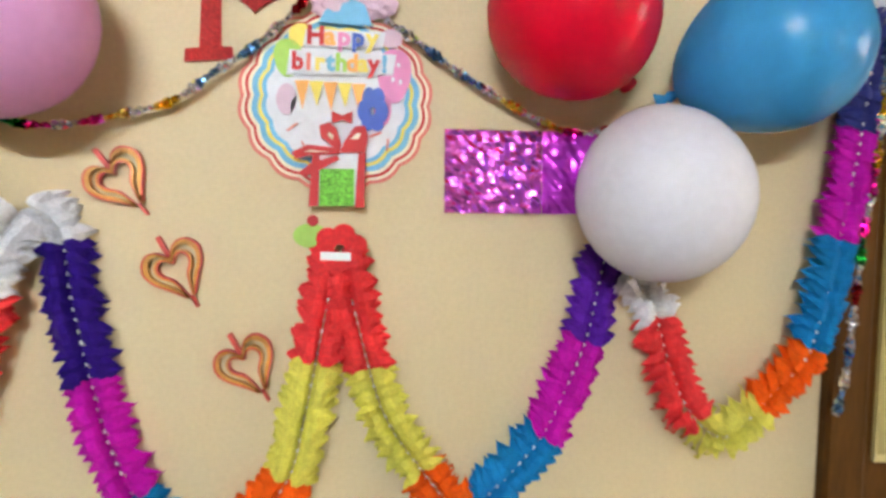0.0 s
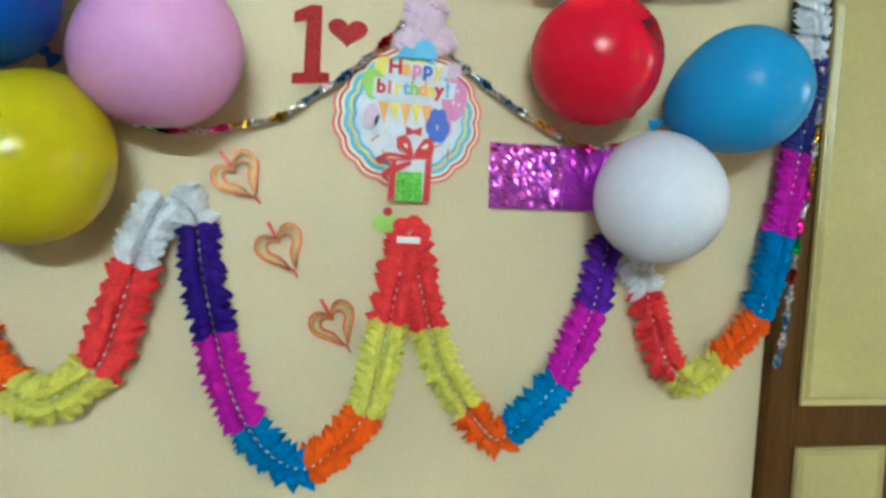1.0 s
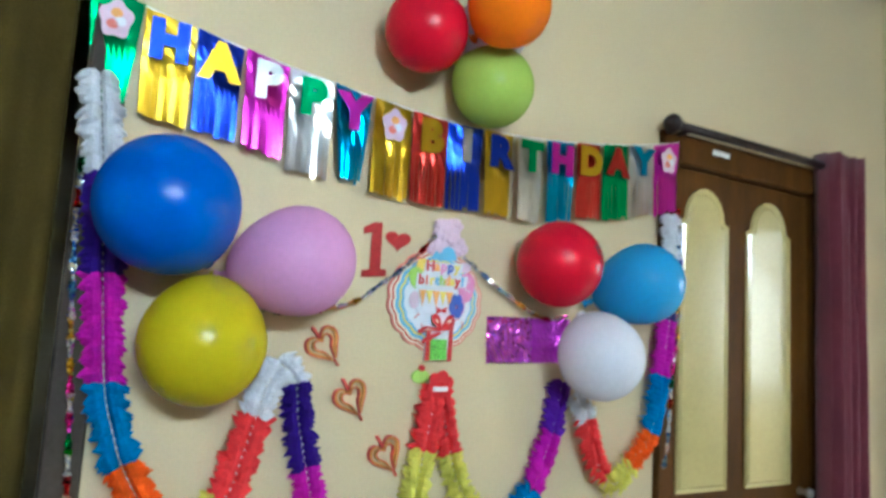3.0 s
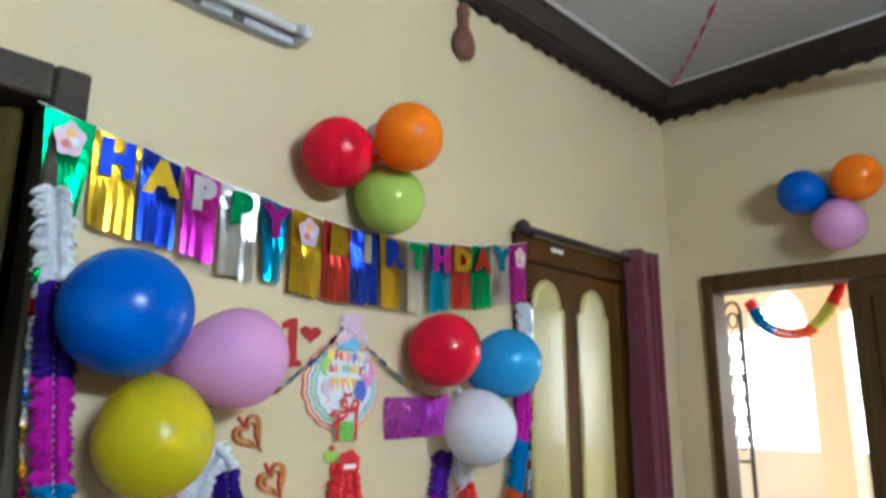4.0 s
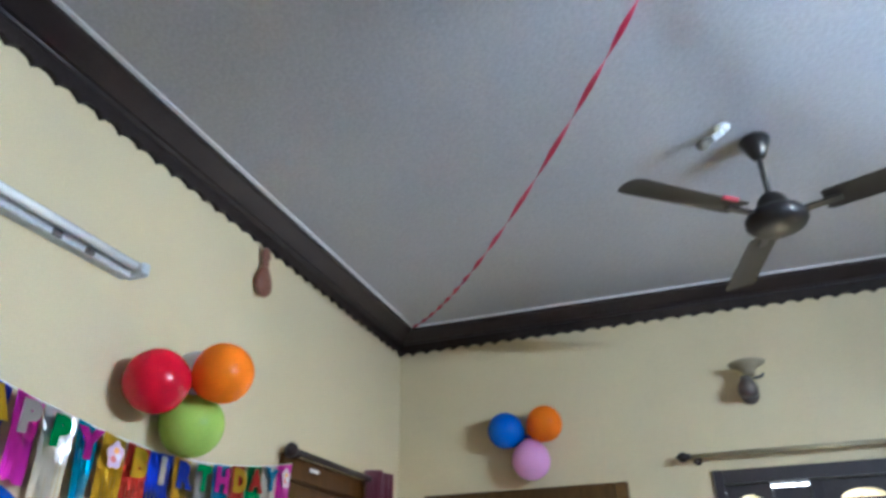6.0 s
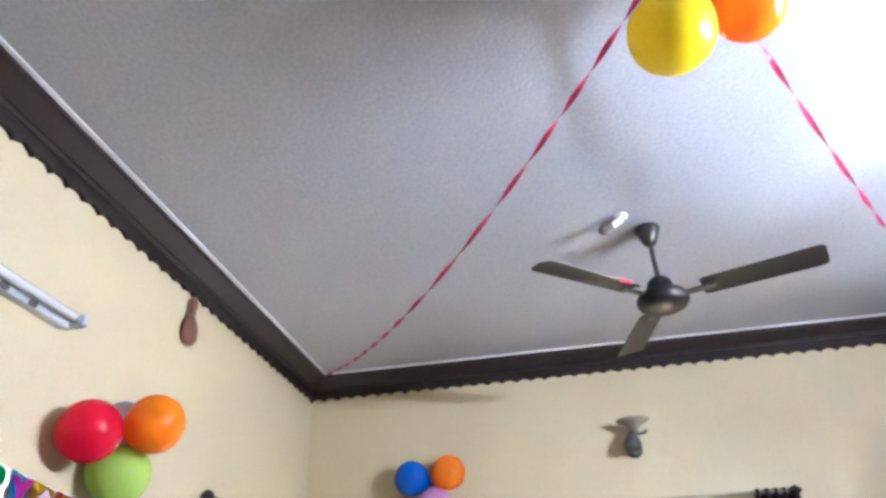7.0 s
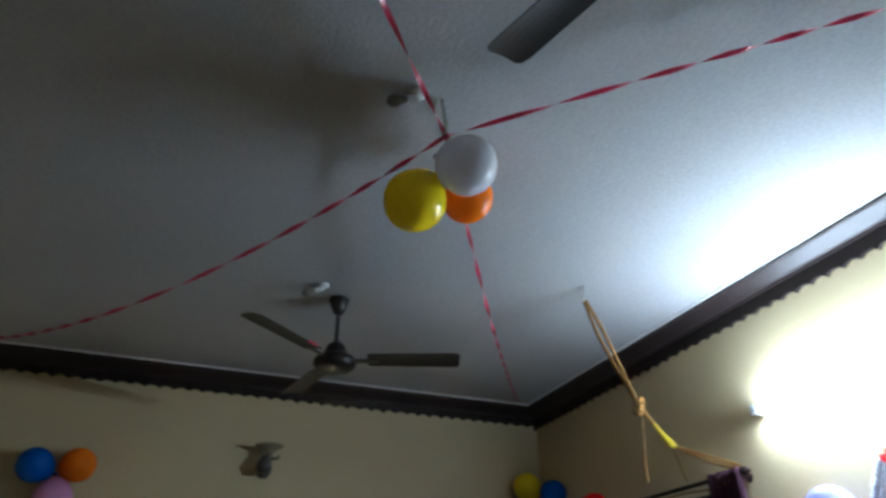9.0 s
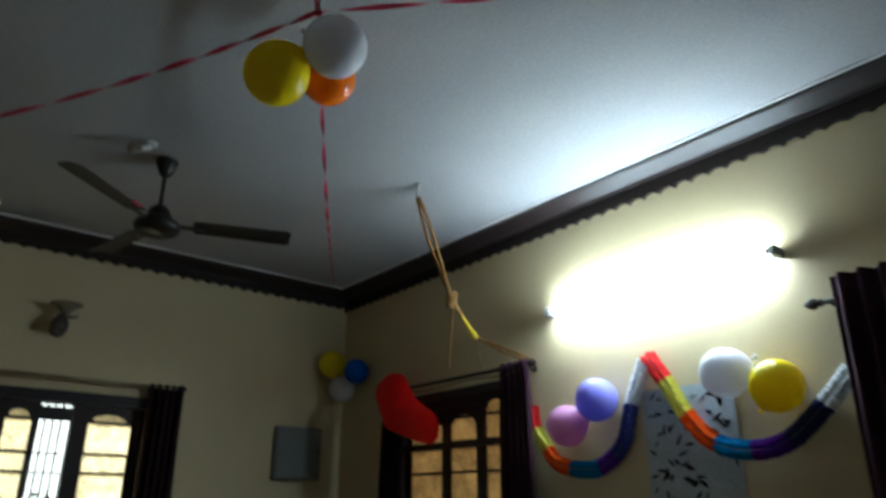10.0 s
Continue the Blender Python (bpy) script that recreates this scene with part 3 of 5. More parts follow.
# ---- balloons ----
def balloon(colour, at, r, neck, label, group, stretch=1.12):
    """An air-filled latex balloon: a drop-shaped skin, a rolled neck and a knot. neck is the way the knot points."""
    ob = thing("balloon", at, label, "balloon", group)
    ob.rotation_mode = "QUATERNION"
    ob.rotation_quaternion = Vector((0, 0, -1)).rotation_difference(Vector(neck).normalized())
    prof = []
    n = 22
    for i in range(n + 1):
        a = math.pi * i / n
        h = -math.cos(a)                       # -1 at the neck
        q = math.sin(a)
        taper = 1 - 0.13 * max(0.0, -h) ** 1.5
        prof.append((max(q * r * taper, 0.004), h * r * (stretch if h < 0 else 1.0)))
    bm = bmesh.new()
    lathe(bm, prof, n=32)
    part("skin", bm, LATEX[colour], ob, smooth=True, local=True)
    z = -r * stretch
    bm = bmesh.new()
    lathe(bm, [(0.004, z + 0.004), (0.007, z - 0.004), (0.009, z - 0.010), (0.005, z - 0.014), (0.011, z - 0.024), (0.014, z - 0.028), (0.004, z - 0.027)], n=12)
    part("knot", bm, LATEX[colour], ob, smooth=True, local=True)
    return ob


PRINT = material("balloon_print", (0.03, 0.005, 0.012), 0.5, vary=0.1)
PRINTBLUE = material("balloon_print_blue", (0.02, 0.10, 0.22), 0.5, vary=0.1)


def printed(ob, r, facing, n, spread, mat, seed, size=0.006):
    """Small dark printed marks that lie on a balloon's skin round a facing direction."""
    rnd_ = random.Random(seed)
    f = Vector(facing).normalized()
    u = f.orthogonal().normalized()
    w = f.cross(u)
    q = ob.rotation_quaternion.inverted()
    bm = bmesh.new()
    for k in range(n):
        a, d = rnd_.uniform(0, 2 * math.pi), spread * math.sqrt(rnd_.random())
        nrm = q @ (f + (u * math.cos(a) + w * math.sin(a)) * d).normalized()
        t = nrm.orthogonal().normalized()
        b = nrm.cross(t)
        low = max(0.0, -nrm.z)
        taper = 1 - 0.13 * low ** 1.5
        c, s = Vector((nrm.x * taper, nrm.y * taper, nrm.z * (1.0 if nrm.z >= 0 else 1.08))) * (r + 0.0012), size * rnd_.uniform(0.5, 1.3)
        bm.faces.new([bm.verts.new(c + (t * math.cos(j) * s + b * math.sin(j) * s * 0.55)) for j in (0, 1.05, 2.1, 3.14, 4.19, 5.24)])
    tagged(part("printed_marks", bm, mat, ob, "scatter of dark printed marks", local=True), kind="stuff")


def cluster(group, where, members, centre):
    for colour, word, at, r, st in members:
        neck = Vector(centre) - Vector(at)
        made = balloon(colour, at, r, neck, f"{word} latex balloon {where}", group, st)
        if group == "balloons right of the sign" and colour == "red":
            printed(made, r, (0.62, -0.62, 0.45), 34, 0.55, PRINT, 5, 0.0062)
        if group == "balloons right of the sign" and colour == "skyblue":
            printed(made, r, (0.1, -0.5, 0.85), 16, 0.4, PRINTBLUE, 6, 0.005)


cluster("balloons left of the sign", "in a bunch on the decorated wall", [
    ("blue", "royal blue", (-0.811, -0.140, 1.697), 0.132, 1.10), ("pink", "pale pink", (-0.545, -0.122, 1.620), 0.114, 1.38),
    ("yellow", "mustard yellow", (-0.722, -0.120, 1.444), 0.120, 1.26)], (-0.69, -0.01, 1.58))
cluster("balloons right of the sign", "in a bunch on the decorated wall", [
    ("red", "bright red", (0.142, -0.110, 1.681), 0.112, 1.08), ("skyblue", "sky blue", (0.425, -0.125, 1.655), 0.111, 1.30),
    ("white", "white", (0.257, -0.150, 1.451), 0.111, 1.20)], (0.29, -0.01, 1.585))
cluster("balloons above the banner", "high on the cream wall", [
    ("red", "red", (-0.283, -0.112, 2.194), 0.100, 1.08), ("orange", "orange", (-0.141, -0.242, 2.245), 0.097, 1.08),
    ("green", "lime green", (-0.086, -0.105, 2.104), 0.102, 1.08), ("white", "white", (-0.085, -0.095, 2.262), 0.090, 1.05)], (-0.17, -0.03, 2.18))
cluster("balloons over the entrance", "above the entrance door", [
    ("blue", "royal blue", (1.768, -0.674, 2.432), 0.097, 1.14), ("orange", "orange", (1.765, -0.892, 2.448), 0.096, 1.10),
    ("pink", "pink", (1.766, -0.805, 2.263), 0.102, 1.12)], (1.80, -0.80, 2.39))
cluster("balloons in the corner", "in the room's corner", [
    ("gold", "yellow", (1.755, -3.775, 2.512), 0.098, 1.15), ("blue", "dark blue", (1.500, -3.835, 2.428), 0.090, 1.1),
    ("white", "white", (1.690, -3.835, 2.325), 0.095, 1.1)], (1.74, -3.83, 2.42))
cluster("balloons under the ceiling", "under the ceiling hook", [
    ("gold", "yellow", (-0.905, -1.970, 2.852), 0.109, 1.06), ("orange", "orange", (-0.868, -2.180, 2.940), 0.095, 1.08),
    ("white", "white", (-1.050, -2.100, 2.935), 0.104, 1.10)], (-0.99, -2.05, 2.985))
for args in (("lavender", "lavender", (-0.627, -3.850, 1.995), 0.102), ("pink", "pale pink", (-0.433, -3.852, 1.890), 0.100),
             ("white", "white", (-1.290, -3.850, 2.030), 0.102), ("gold", "yellow", (-1.492, -3.850, 1.953), 0.102)):
    balloon(args[0], args[2], args[3], (0.6, -0.3, -0.5) if args[0] in ("lavender", "gold") else (-0.6, -0.3, 0.3),
            f"{args[1]} latex balloon on the wall under the tube light", "balloons under the tube light", 1.1)


# ---- tissue garlands ----
def tissue_garland(label, points, colours, ends, base, out, group, width=0.037, seed=0, loose=1.0):
    """A honeycomb tissue garland. points: room places along it; ends: share of its length where each colour stops; out: away from the wall."""
    rnd = random.Random(seed)
    line = spline(points, 0.001)
    ob = thing("tissue_garland", base, label, "garland", group)
    out = Vector(out)
    N = len(line)
    total = [0.0]
    for p, q in zip(line, line[1:]):
        total.append(total[-1] + (q - p).length)
    pitch = (0.0165 if loose > 0.5 else 0.0125) * width / 0.037
    count = int(total[-1] / pitch)
    shape = ((0.03, 0.40, 0.003), (0.22, 0.72, 0.013), (0.50, 0.80, 0.015), (0.76, 0.58, 0.009), (0.94, 0.34, 0.005), (1.08, 0.07, 0.002))
    first = 0
    for colour, e in zip(colours, ends):
        last = max(first + 1, round(e * count))
        bm = bmesh.new()
        for n in range(first, min(last, count)):
            for layer in (0, 1):
                at = (n + 0.5 + (0.35 if layer else 0.0)) * pitch
                i = int(np.searchsorted(total, at))
                i = min(i, N - 1)
                p = line[i]
                d = (line[min(i + 6, N - 1)] - line[max(i - 6, 0)]).normalized()
                side = d.cross(out).normalized()
                for s in (-1, 1):
                    w = width * (1 + loose * rnd.uniform(-0.16, 0.14)) * (1.0 if layer else 1.05)
                    lean = loose * rnd.uniform(-0.24, 0.24) + 0.16 * loose
                    lift = rnd.uniform(0.6, 1.6) * (1.0 if layer else 0.45)
                    tilt = rnd.uniform(0.005, 0.009)
                    up, mid, low = [], [], []
                    for u, hw, h in shape:
                        c = p + side * s * w * u + d * lean * w * u * u + out * (0.003 + 0.009 * layer + h * lift)
                        half = hw * pitch * rnd.uniform(0.94, 1.06)
                        up.append(bm.verts.new(c + d * half + out * (-tilt * (0.4 + u))))
                        mid.append(bm.verts.new(c + out * 0.003))
                        low.append(bm.verts.new(c - d * half + out * (tilt * 0.5)))
                    for k in range(len(shape) - 1):
                        bm.faces.new((up[k], up[k + 1], mid[k + 1], mid[k]))
                        bm.faces.new((mid[k], mid[k + 1], low[k + 1], low[k]))
        tagged(part("paper_section", bm, TISSUE[colour], ob, f"{colour} tissue paper"), kind="stuff")
        first = last
    # pale discs added in place of small gaps with the bright wall behind
    bm = bmesh.new()
    for n in range(1, count):
        i = min(int(np.searchsorted(total, n * pitch)), N - 1)
        c = line[i] + out * 0.0165
        d = (line[min(i + 6, N - 1)] - line[max(i - 6, 0)]).normalized()
        side = d.cross(out).normalized()
        r = rnd.uniform(0.0014, 0.0026)
        bm.faces.new([bm.verts.new(c + (d * math.cos(t) * 1.3 + side * math.sin(t)) * r) for t in (0, 1.05, 2.1, 3.14, 4.19, 5.24)])
    tagged(part("gap_dots", bm, PAPERWHITE, ob, "pale discs standing for the gaps down the middle"), kind="stuff")
    return ob


def on_north(pts, y=-0.008):
    return [(x, y, z) for x, z in pts]


TIS = "pleated rainbow tissue paper garland in a swag"
GR = "garlands on the decorated wall"
tissue_garland(TIS + " over the door frame", on_north([(-0.948, 1.955), (-0.923, 1.763), (-0.903, 1.564), (-0.879, 1.360), (-0.857, 1.274), (-0.829, 1.197), (-0.771, 1.107), (-0.710, 1.080), (-0.638, 1.130), (-0.608, 1.220), (-0.586, 1.300), (-0.565, 1.366), (-0.540, 1.405)], -0.028),
               ["white", "indigo", "magenta", "blue", "orange", "yellow", "red", "white"], [0.142, 0.294, 0.449, 0.579, 0.671, 0.776, 0.911, 1.0], (-0.955, -0.028, 1.955), (0, -1, 0), GR, 0.036, 1)
tissue_garland(TIS, on_north([(-0.545, 1.408), (-0.504, 1.371), (-0.489, 1.286), (-0.462, 1.176), (-0.439, 1.096), (-0.404, 1.023), (-0.355, 0.968), (-0.306, 0.951), (-0.259, 0.985), (-0.207, 1.047), (-0.187, 1.137), (-0.173, 1.218), (-0.149, 1.366)]),
               ["white", "indigo", "magenta", "blue", "orange", "yellow", "red"], [0.055, 0.247, 0.412, 0.538, 0.677, 0.851, 1.0], (-0.5, 0, 1.36), (0, -1, 0), GR, 0.034, 2)
tissue_garland(TIS, on_north([(-0.147, 1.366), (-0.102, 1.201), (-0.074, 1.127), (-0.029, 1.063), (0.026, 1.001), (0.058, 1.005), (0.110, 1.055), (0.152, 1.107), (0.187, 1.183), (0.211, 1.248), (0.223, 1.313), (0.236, 1.378)]),
               ["red", "yellow", "orange", "blue", "magenta", "purple"], [0.196, 0.378, 0.513, 0.669, 0.847, 1.0], (-0.14, 0, 1.36), (0, -1, 0), GR, 0.034, 3)
tissue_garland(TIS + " beside the door", on_north([(0.262, 1.345), (0.299, 1.302), (0.327, 1.221), (0.364, 1.145), (0.416, 1.105), (0.463, 1.135), (0.504, 1.180), (0.545, 1.220), (0.570, 1.294), (0.587, 1.385), (0.604, 1.476), (0.616, 1.555), (0.626, 1.645), (0.628, 1.744), (0.618, 1.880)], -0.028),
               ["white", "red", "yellow", "orange", "blue", "magenta", "darkblue", "white"], [0.062, 0.210, 0.320, 0.420, 0.570, 0.725, 0.885, 1.0], (0.63, -0.028, 1.88), (0, -1, 0), GR, 0.034, 4)
south = lambda pts: [(x, YC + 0.012, z) for x, z in pts]
TISC = "rainbow tissue paper garland in a swag under the tube light"
tissue_garland(TISC, south([(-0.127, 2.021), (-0.145, 1.901), (-0.208, 1.811), (-0.298, 1.717), (-0.493, 1.683), (-0.615, 1.722), (-0.705, 1.806), (-0.765, 1.969), (-0.856, 2.155)]),
               ["red", "yellow", "orange", "blue", "purple", "darkblue", "white"], [0.102, 0.213, 0.366, 0.522, 0.615, 0.826, 1.0], (-0.127, YC, 2.02), (0, 1, 0), "garlands under the tube light", 0.036, 5, 0.3)
tissue_garland(TISC, south([(-0.870, 2.180), (-0.962, 2.036), (-1.049, 1.879), (-1.158, 1.767), (-1.323, 1.729), (-1.475, 1.762), (-1.626, 1.880), (-1.739, 1.995)]),
               ["red", "yellow", "orange", "blue", "purple", "darkblue", "white"], [0.128, 0.278, 0.428, 0.565, 0.702, 0.862, 1.0], (-0.88, YC, 2.17), (0, 1, 0), "garlands under the tube light", 0.036, 6, 0.3)
tissue_garland("small rainbow paper garland hung outside the entrance", [(2.02, -0.32, 2.02), (2.02, -0.37, 1.912), (2.02, -0.432, 1.867), (2.02, -0.505, 1.847), (2.02, -0.58, 1.866), (2.02, -0.648, 1.93), (2.02, -0.69, 1.991), (2.02, -0.728, 2.07)],
               ["red", "blue", "orange", "yellow", "red"], [0.07, 0.33, 0.6, 0.83, 1.0], (2.02, -0.32, 2.02), (-1, 0, 0), "", 0.024, 7)


# ---- twisted foil streamers ----
def foil_streamer(label, points, seed, group="foil streamers"):
    rnd = random.Random(seed)
    line = spline(points, 0.006)
    ob = thing("foil_streamer", points[0], label, "streamer", group)
    names = ["green", "silver", "red", "silver", "silver", "cyan", "silver", "cyan", "silver", "gold", "silver", "gold", "magenta", "silver", "magenta"]
    run = 5
    for s in range(0, len(line) - 1, run):
        seg = line[s:s + run + 1]
        if len(seg) < 2:
            continue
        bm = bmesh.new()
        for strand in (0, 1):
            rows_ = []
            for i, p in enumerate(seg):
                k = s + i
                d = (line[min(k + 1, len(line) - 1)] - line[max(k - 1, 0)]).normalized()
                u = d.cross(Vector((0, 1, 0))).normalized()
                w = d.cross(u)
                a = k * 0.85 + strand * math.pi / 2
                q = (u * math.cos(a) + w * math.sin(a)) * (0.0060 + 0.0022 * math.sin(k * 0.9 + seed))
                q *= rnd.uniform(0.85, 1.2)
                rows_.append((bm.verts.new(p - q), bm.verts.new(p + q)))
            for a, b in zip(rows_, rows_[1:]):
                bm.faces.new((a[0], a[1], b[1], b[0]))
        part("foil_length", bm, TINSEL[names[(s // run + seed) % len(names)]], ob)
    return ob


ST = "twisted multicolour metallic foil streamer"
foil_streamer(ST + " beside the sign", on_north([(-0.176, 1.727), (-0.227, 1.669), (-0.273, 1.626), (-0.318, 1.593), (-0.372, 1.551), (-0.434, 1.531), (-0.504, 1.514), (-0.57, 1.515), (-0.66, 1.54)], -0.022), 1)
foil_streamer(ST + " beside the sign", on_north([(-0.095, 1.680), (-0.046, 1.650), (0.009, 1.615), (0.065, 1.585), (0.133, 1.552), (0.190, 1.540), (0.25, 1.555)], -0.022), 3)
foil_streamer(ST + " beside the panelled door", [(0.640, -0.05, 1.90), (0.636, -0.062, 1.6), (0.615, -0.062, 1.399), (0.606, -0.062, 1.287), (0.600, -0.06, 1.195), (0.588, -0.06, 1.14)], 2)
foil_streamer(ST + " over the doorway frame", [(-0.963, -0.05, 1.78), (-0.961, -0.05, 1.74), (-0.959, -0.05, 1.654), (-0.952, -0.05, 1.539), (-0.943, -0.05, 1.427), (-0.933, -0.05, 1.328), (-0.92, -0.05, 1.15)], 0)


# ---- foil letter banner ----
banner = thing("birthday_banner", (-0.995, -0.03, 2.14), "shiny metallic foil letter banner with fringed flags strung across the wall", "banner")
FLAGS = [("green", None, None), ("gold", "H", "blue"), ("blue", "A", "gold"), ("magenta", "P", "silver"), ("silver", "P", "green"), ("cyan", "Y", "magenta"), ("gold", None, None),
         ("red", "B", "gold"), ("blue", "I", "silver"), ("gold", "R", "blue"), ("silver", "T", "green"), ("cyan", "H", "magenta"), ("red", "D", "gold"), ("green", "A", "red"), ("silver", "Y", "cyan"), ("magenta", None, None)]


def banner_z(x):
    u = (x + 0.10) / 0.90
    return 2.016 + 0.118 * abs(u) ** 1.6 if x < -0.10 else 2.016 + 0.139 * u ** 1.9


rnd = random.Random(4)
for i, (col, ch, lc) in enumerate(FLAGS):
    x = -0.932 + 0.1025 * i
    w = 0.050
    zt = banner_z(x)
    tl, tr = banner_z(x - w), banner_z(x + w)
    drop = 0.222 + rnd.uniform(-0.008, 0.008)
    turn = rnd.uniform(-0.012, 0.012)
    pinch = 0.6 if i in (0, 5) else rnd.uniform(0.9, 1.0)
    bm = bmesh.new()
    rows_ = []
    for j in range(7):
        v = j / 6
        row = []
        for k in range(9):
            u = k / 8 * 2 - 1
            zz = (tl + (tr - tl) * (u + 1) / 2) - 0.10 * v
            row.append(bm.verts.new((x + u * w * (1 - (1 - pinch) * 0.45 * v), -0.030 - 0.006 * math.sin(2.2 * u + i) * v + turn * u + rnd.uniform(-0.0015, 0.0015), zz)))
        rows_.append(row)
    for a, b in zip(rows_, rows_[1:]):
        for k in range(8):
            bm.faces.new((a[k], a[k + 1], b[k + 1], b[k]))
    strips = 8
    for k in range(strips):
        u0, u1 = k / strips * 2 - 1, (k + 0.985) / strips * 2 - 1
        prev = (rows_[-1][k], rows_[-1][k + 1])
        sway, twist, dd = rnd.uniform(-0.001, 0.001), rnd.uniform(-0.0012, 0.0012), drop + rnd.uniform(-0.008, 0.004)
        for j in range(1, 5):
            v = j / 4
            f = 1 - (1 - pinch) * (0.45 + 0.55 * v)
            z0 = tl + (tr - tl) * (u0 + 1) / 2 - 0.10 - (dd - 0.10) * v
            y0 = -0.030 - 0.006 * math.sin(2.2 * u0 + i) + turn * u0 + 0.0022 * math.sin(3 * v + k + i) * v
            pr = (bm.verts.new((x + u0 * w * f + sway * v, y0 - twist * v, z0)), bm.verts.new((x + u1 * w * f + sway * v, y0 + twist * v, z0 - (tl - tr) * 0.1)))
            if prev:
                bm.faces.new((prev[0], prev[1], pr[1], pr[0]))
            prev = pr
    flag = part("foil_flag", bm, FOIL[col], banner, f"{col} metallic foil flag with a cut fringe")
    if ch:
        bm = letters(ch, 0.104, x, -0.041, zt - 0.088, 0.0012, 0.0075)
        part("letter", bm, FOIL[lc], flag, f"{lc} foil letter {ch}")
    else:
        bm = plate([(x + 0.030 * math.cos(a) * (1 + 0.12 * math.sin(5 * a)), zt - 0.055 + 0.038 * math.sin(a) * (1 + 0.12 * math.sin(5 * a))) for a in [2 * math.pi * k / 26 for k in range(26)]], -0.042, 0.002)
        st = part("sticker", bm, CARD["palepink"], flag, "pale printed sticker")
        for dx, dz, cc in ((0, 0.012, "orange"), (-0.006, -0.012, "coral"), (0.008, -0.004, "white")):
            bm = plate([(x + dx + 0.011 * math.cos(a), zt - 0.055 + dz + 0.010 * math.sin(a)) for a in [2 * math.pi * k / 12 for k in range(12)]], -0.0436, 0.001)
            part("printed_spot", bm, CARD[cc], st)
bm = bmesh.new()
xs = [-0.998 + 1.66 * k / 40 for k in range(41)]
sweep(bm, [(x, -0.028, banner_z(x) + 0.001) for x in xs], 0.0018, 6)
part("string", bm, PAPERWHITE, banner, "white string")

# ---- round birthday sign ----
SX, SZ = -0.157, 1.568
sign = thing("birthday_sign", (SX, 0, SZ), "round scalloped rainbow-edged paper birthday sign with a gift", "sign")


def on_sign(x, z):
    """Places the sign's printed pieces on its card."""
    return -0.155 + (x + 0.155) * 0.86, float(np.interp(z, (1.413, 1.545, 1.605, 1.645, 1.700, 1.822), (1.421, 1.536, 1.620, 1.650, 1.695, 1.772)))


def sign_plate(outline, y, depth):
    return plate([on_sign(x, z) for x, z in outline], y, depth)


def scallop(r, n=16, bump=0.045, k=8):
    return [(SX + r * (1 + bump * abs(math.sin(n / 2 * a))) * math.cos(a), SZ + 0.94 * r * (1 + bump * abs(math.sin(n / 2 * a))) * math.sin(a)) for a in [2 * math.pi * j / (n * k) for j in range(n * k)]]


for j, (r, cc) in enumerate(((0.1285, "coral"), (0.1235, "cream"), (0.1195, "red"), (0.115, "cream"), (0.110, "blue"), (0.102, "yellow"), (0.097, "blue"), (0.091, "white"))):
    part("card_layer", plate(scallop(r), -0.006 - 0.0016 * j, 0.0014 if j else 0.006), CARD[cc], sign, f"{cc} scalloped paper layer")


def disc(cx, cz, rx, rz, n=20):
    return [(cx + rx * math.cos(2 * math.pi * k / n), cz + rz * math.sin(2 * math.pi * k / n)) for k in range(n)]


YF = -0.0215
for cx, cz, rx, rz, cc in ((-0.235, 1.612, 0.022, 0.026, "green"), (-0.215, 1.645, 0.020, 0.020, "yellow"), (-0.068, 1.600, 0.027, 0.033, "pink"), (-0.085, 1.560, 0.014, 0.016, "pink"),
                           (-0.235, 1.565, 0.016, 0.015, "palepink"), (-0.217, 1.555, 0.012, 0.014, "white"), (-0.075, 1.650, 0.018, 0.016, "palepink")):
    part("printed_balloon", sign_plate(disc(cx, cz, rx, rz), YF, 0.003), CARD[cc], sign, f"{cc} paper balloon shape")
part("paper_cap", sign_plate([(-0.19, 1.668), (-0.105, 1.668), (-0.118, 1.705), (-0.145, 1.715), (-0.178, 1.69)], YF - 0.001, 0.003), CARD["blue"], sign, "sky blue paper shape")
rnd = random.Random(17)
for cx, cz, rx, rz, d in ((-0.165, 1.700, 0.030, 0.026, 0.010), (-0.110, 1.705, 0.030, 0.024, 0.010), (-0.140, 1.735, 0.036, 0.038, 0.016), (-0.120, 1.758, 0.022, 0.018, 0.014), (-0.160, 1.752, 0.018, 0.020, 0.012)):
    bm = bmesh.new()
    bmesh.ops.create_icosphere(bm, subdivisions=3, radius=1.0)
    for v in bm.verts:
        k = 1 + 0.16 * math.sin(9 * v.co.x + 5 * v.co.z + 40 * cx) * math.cos(7 * v.co.z - 4 * v.co.x) + rnd.uniform(-0.07, 0.07)
        v.co = Vector((cx + v.co.x * rx * k, -0.014 + v.co.y * d * k, cz + v.co.z * rz * k))
    part("paper_tuft", bm, CARD["palepink"], sign, "crumpled pale pink tissue")
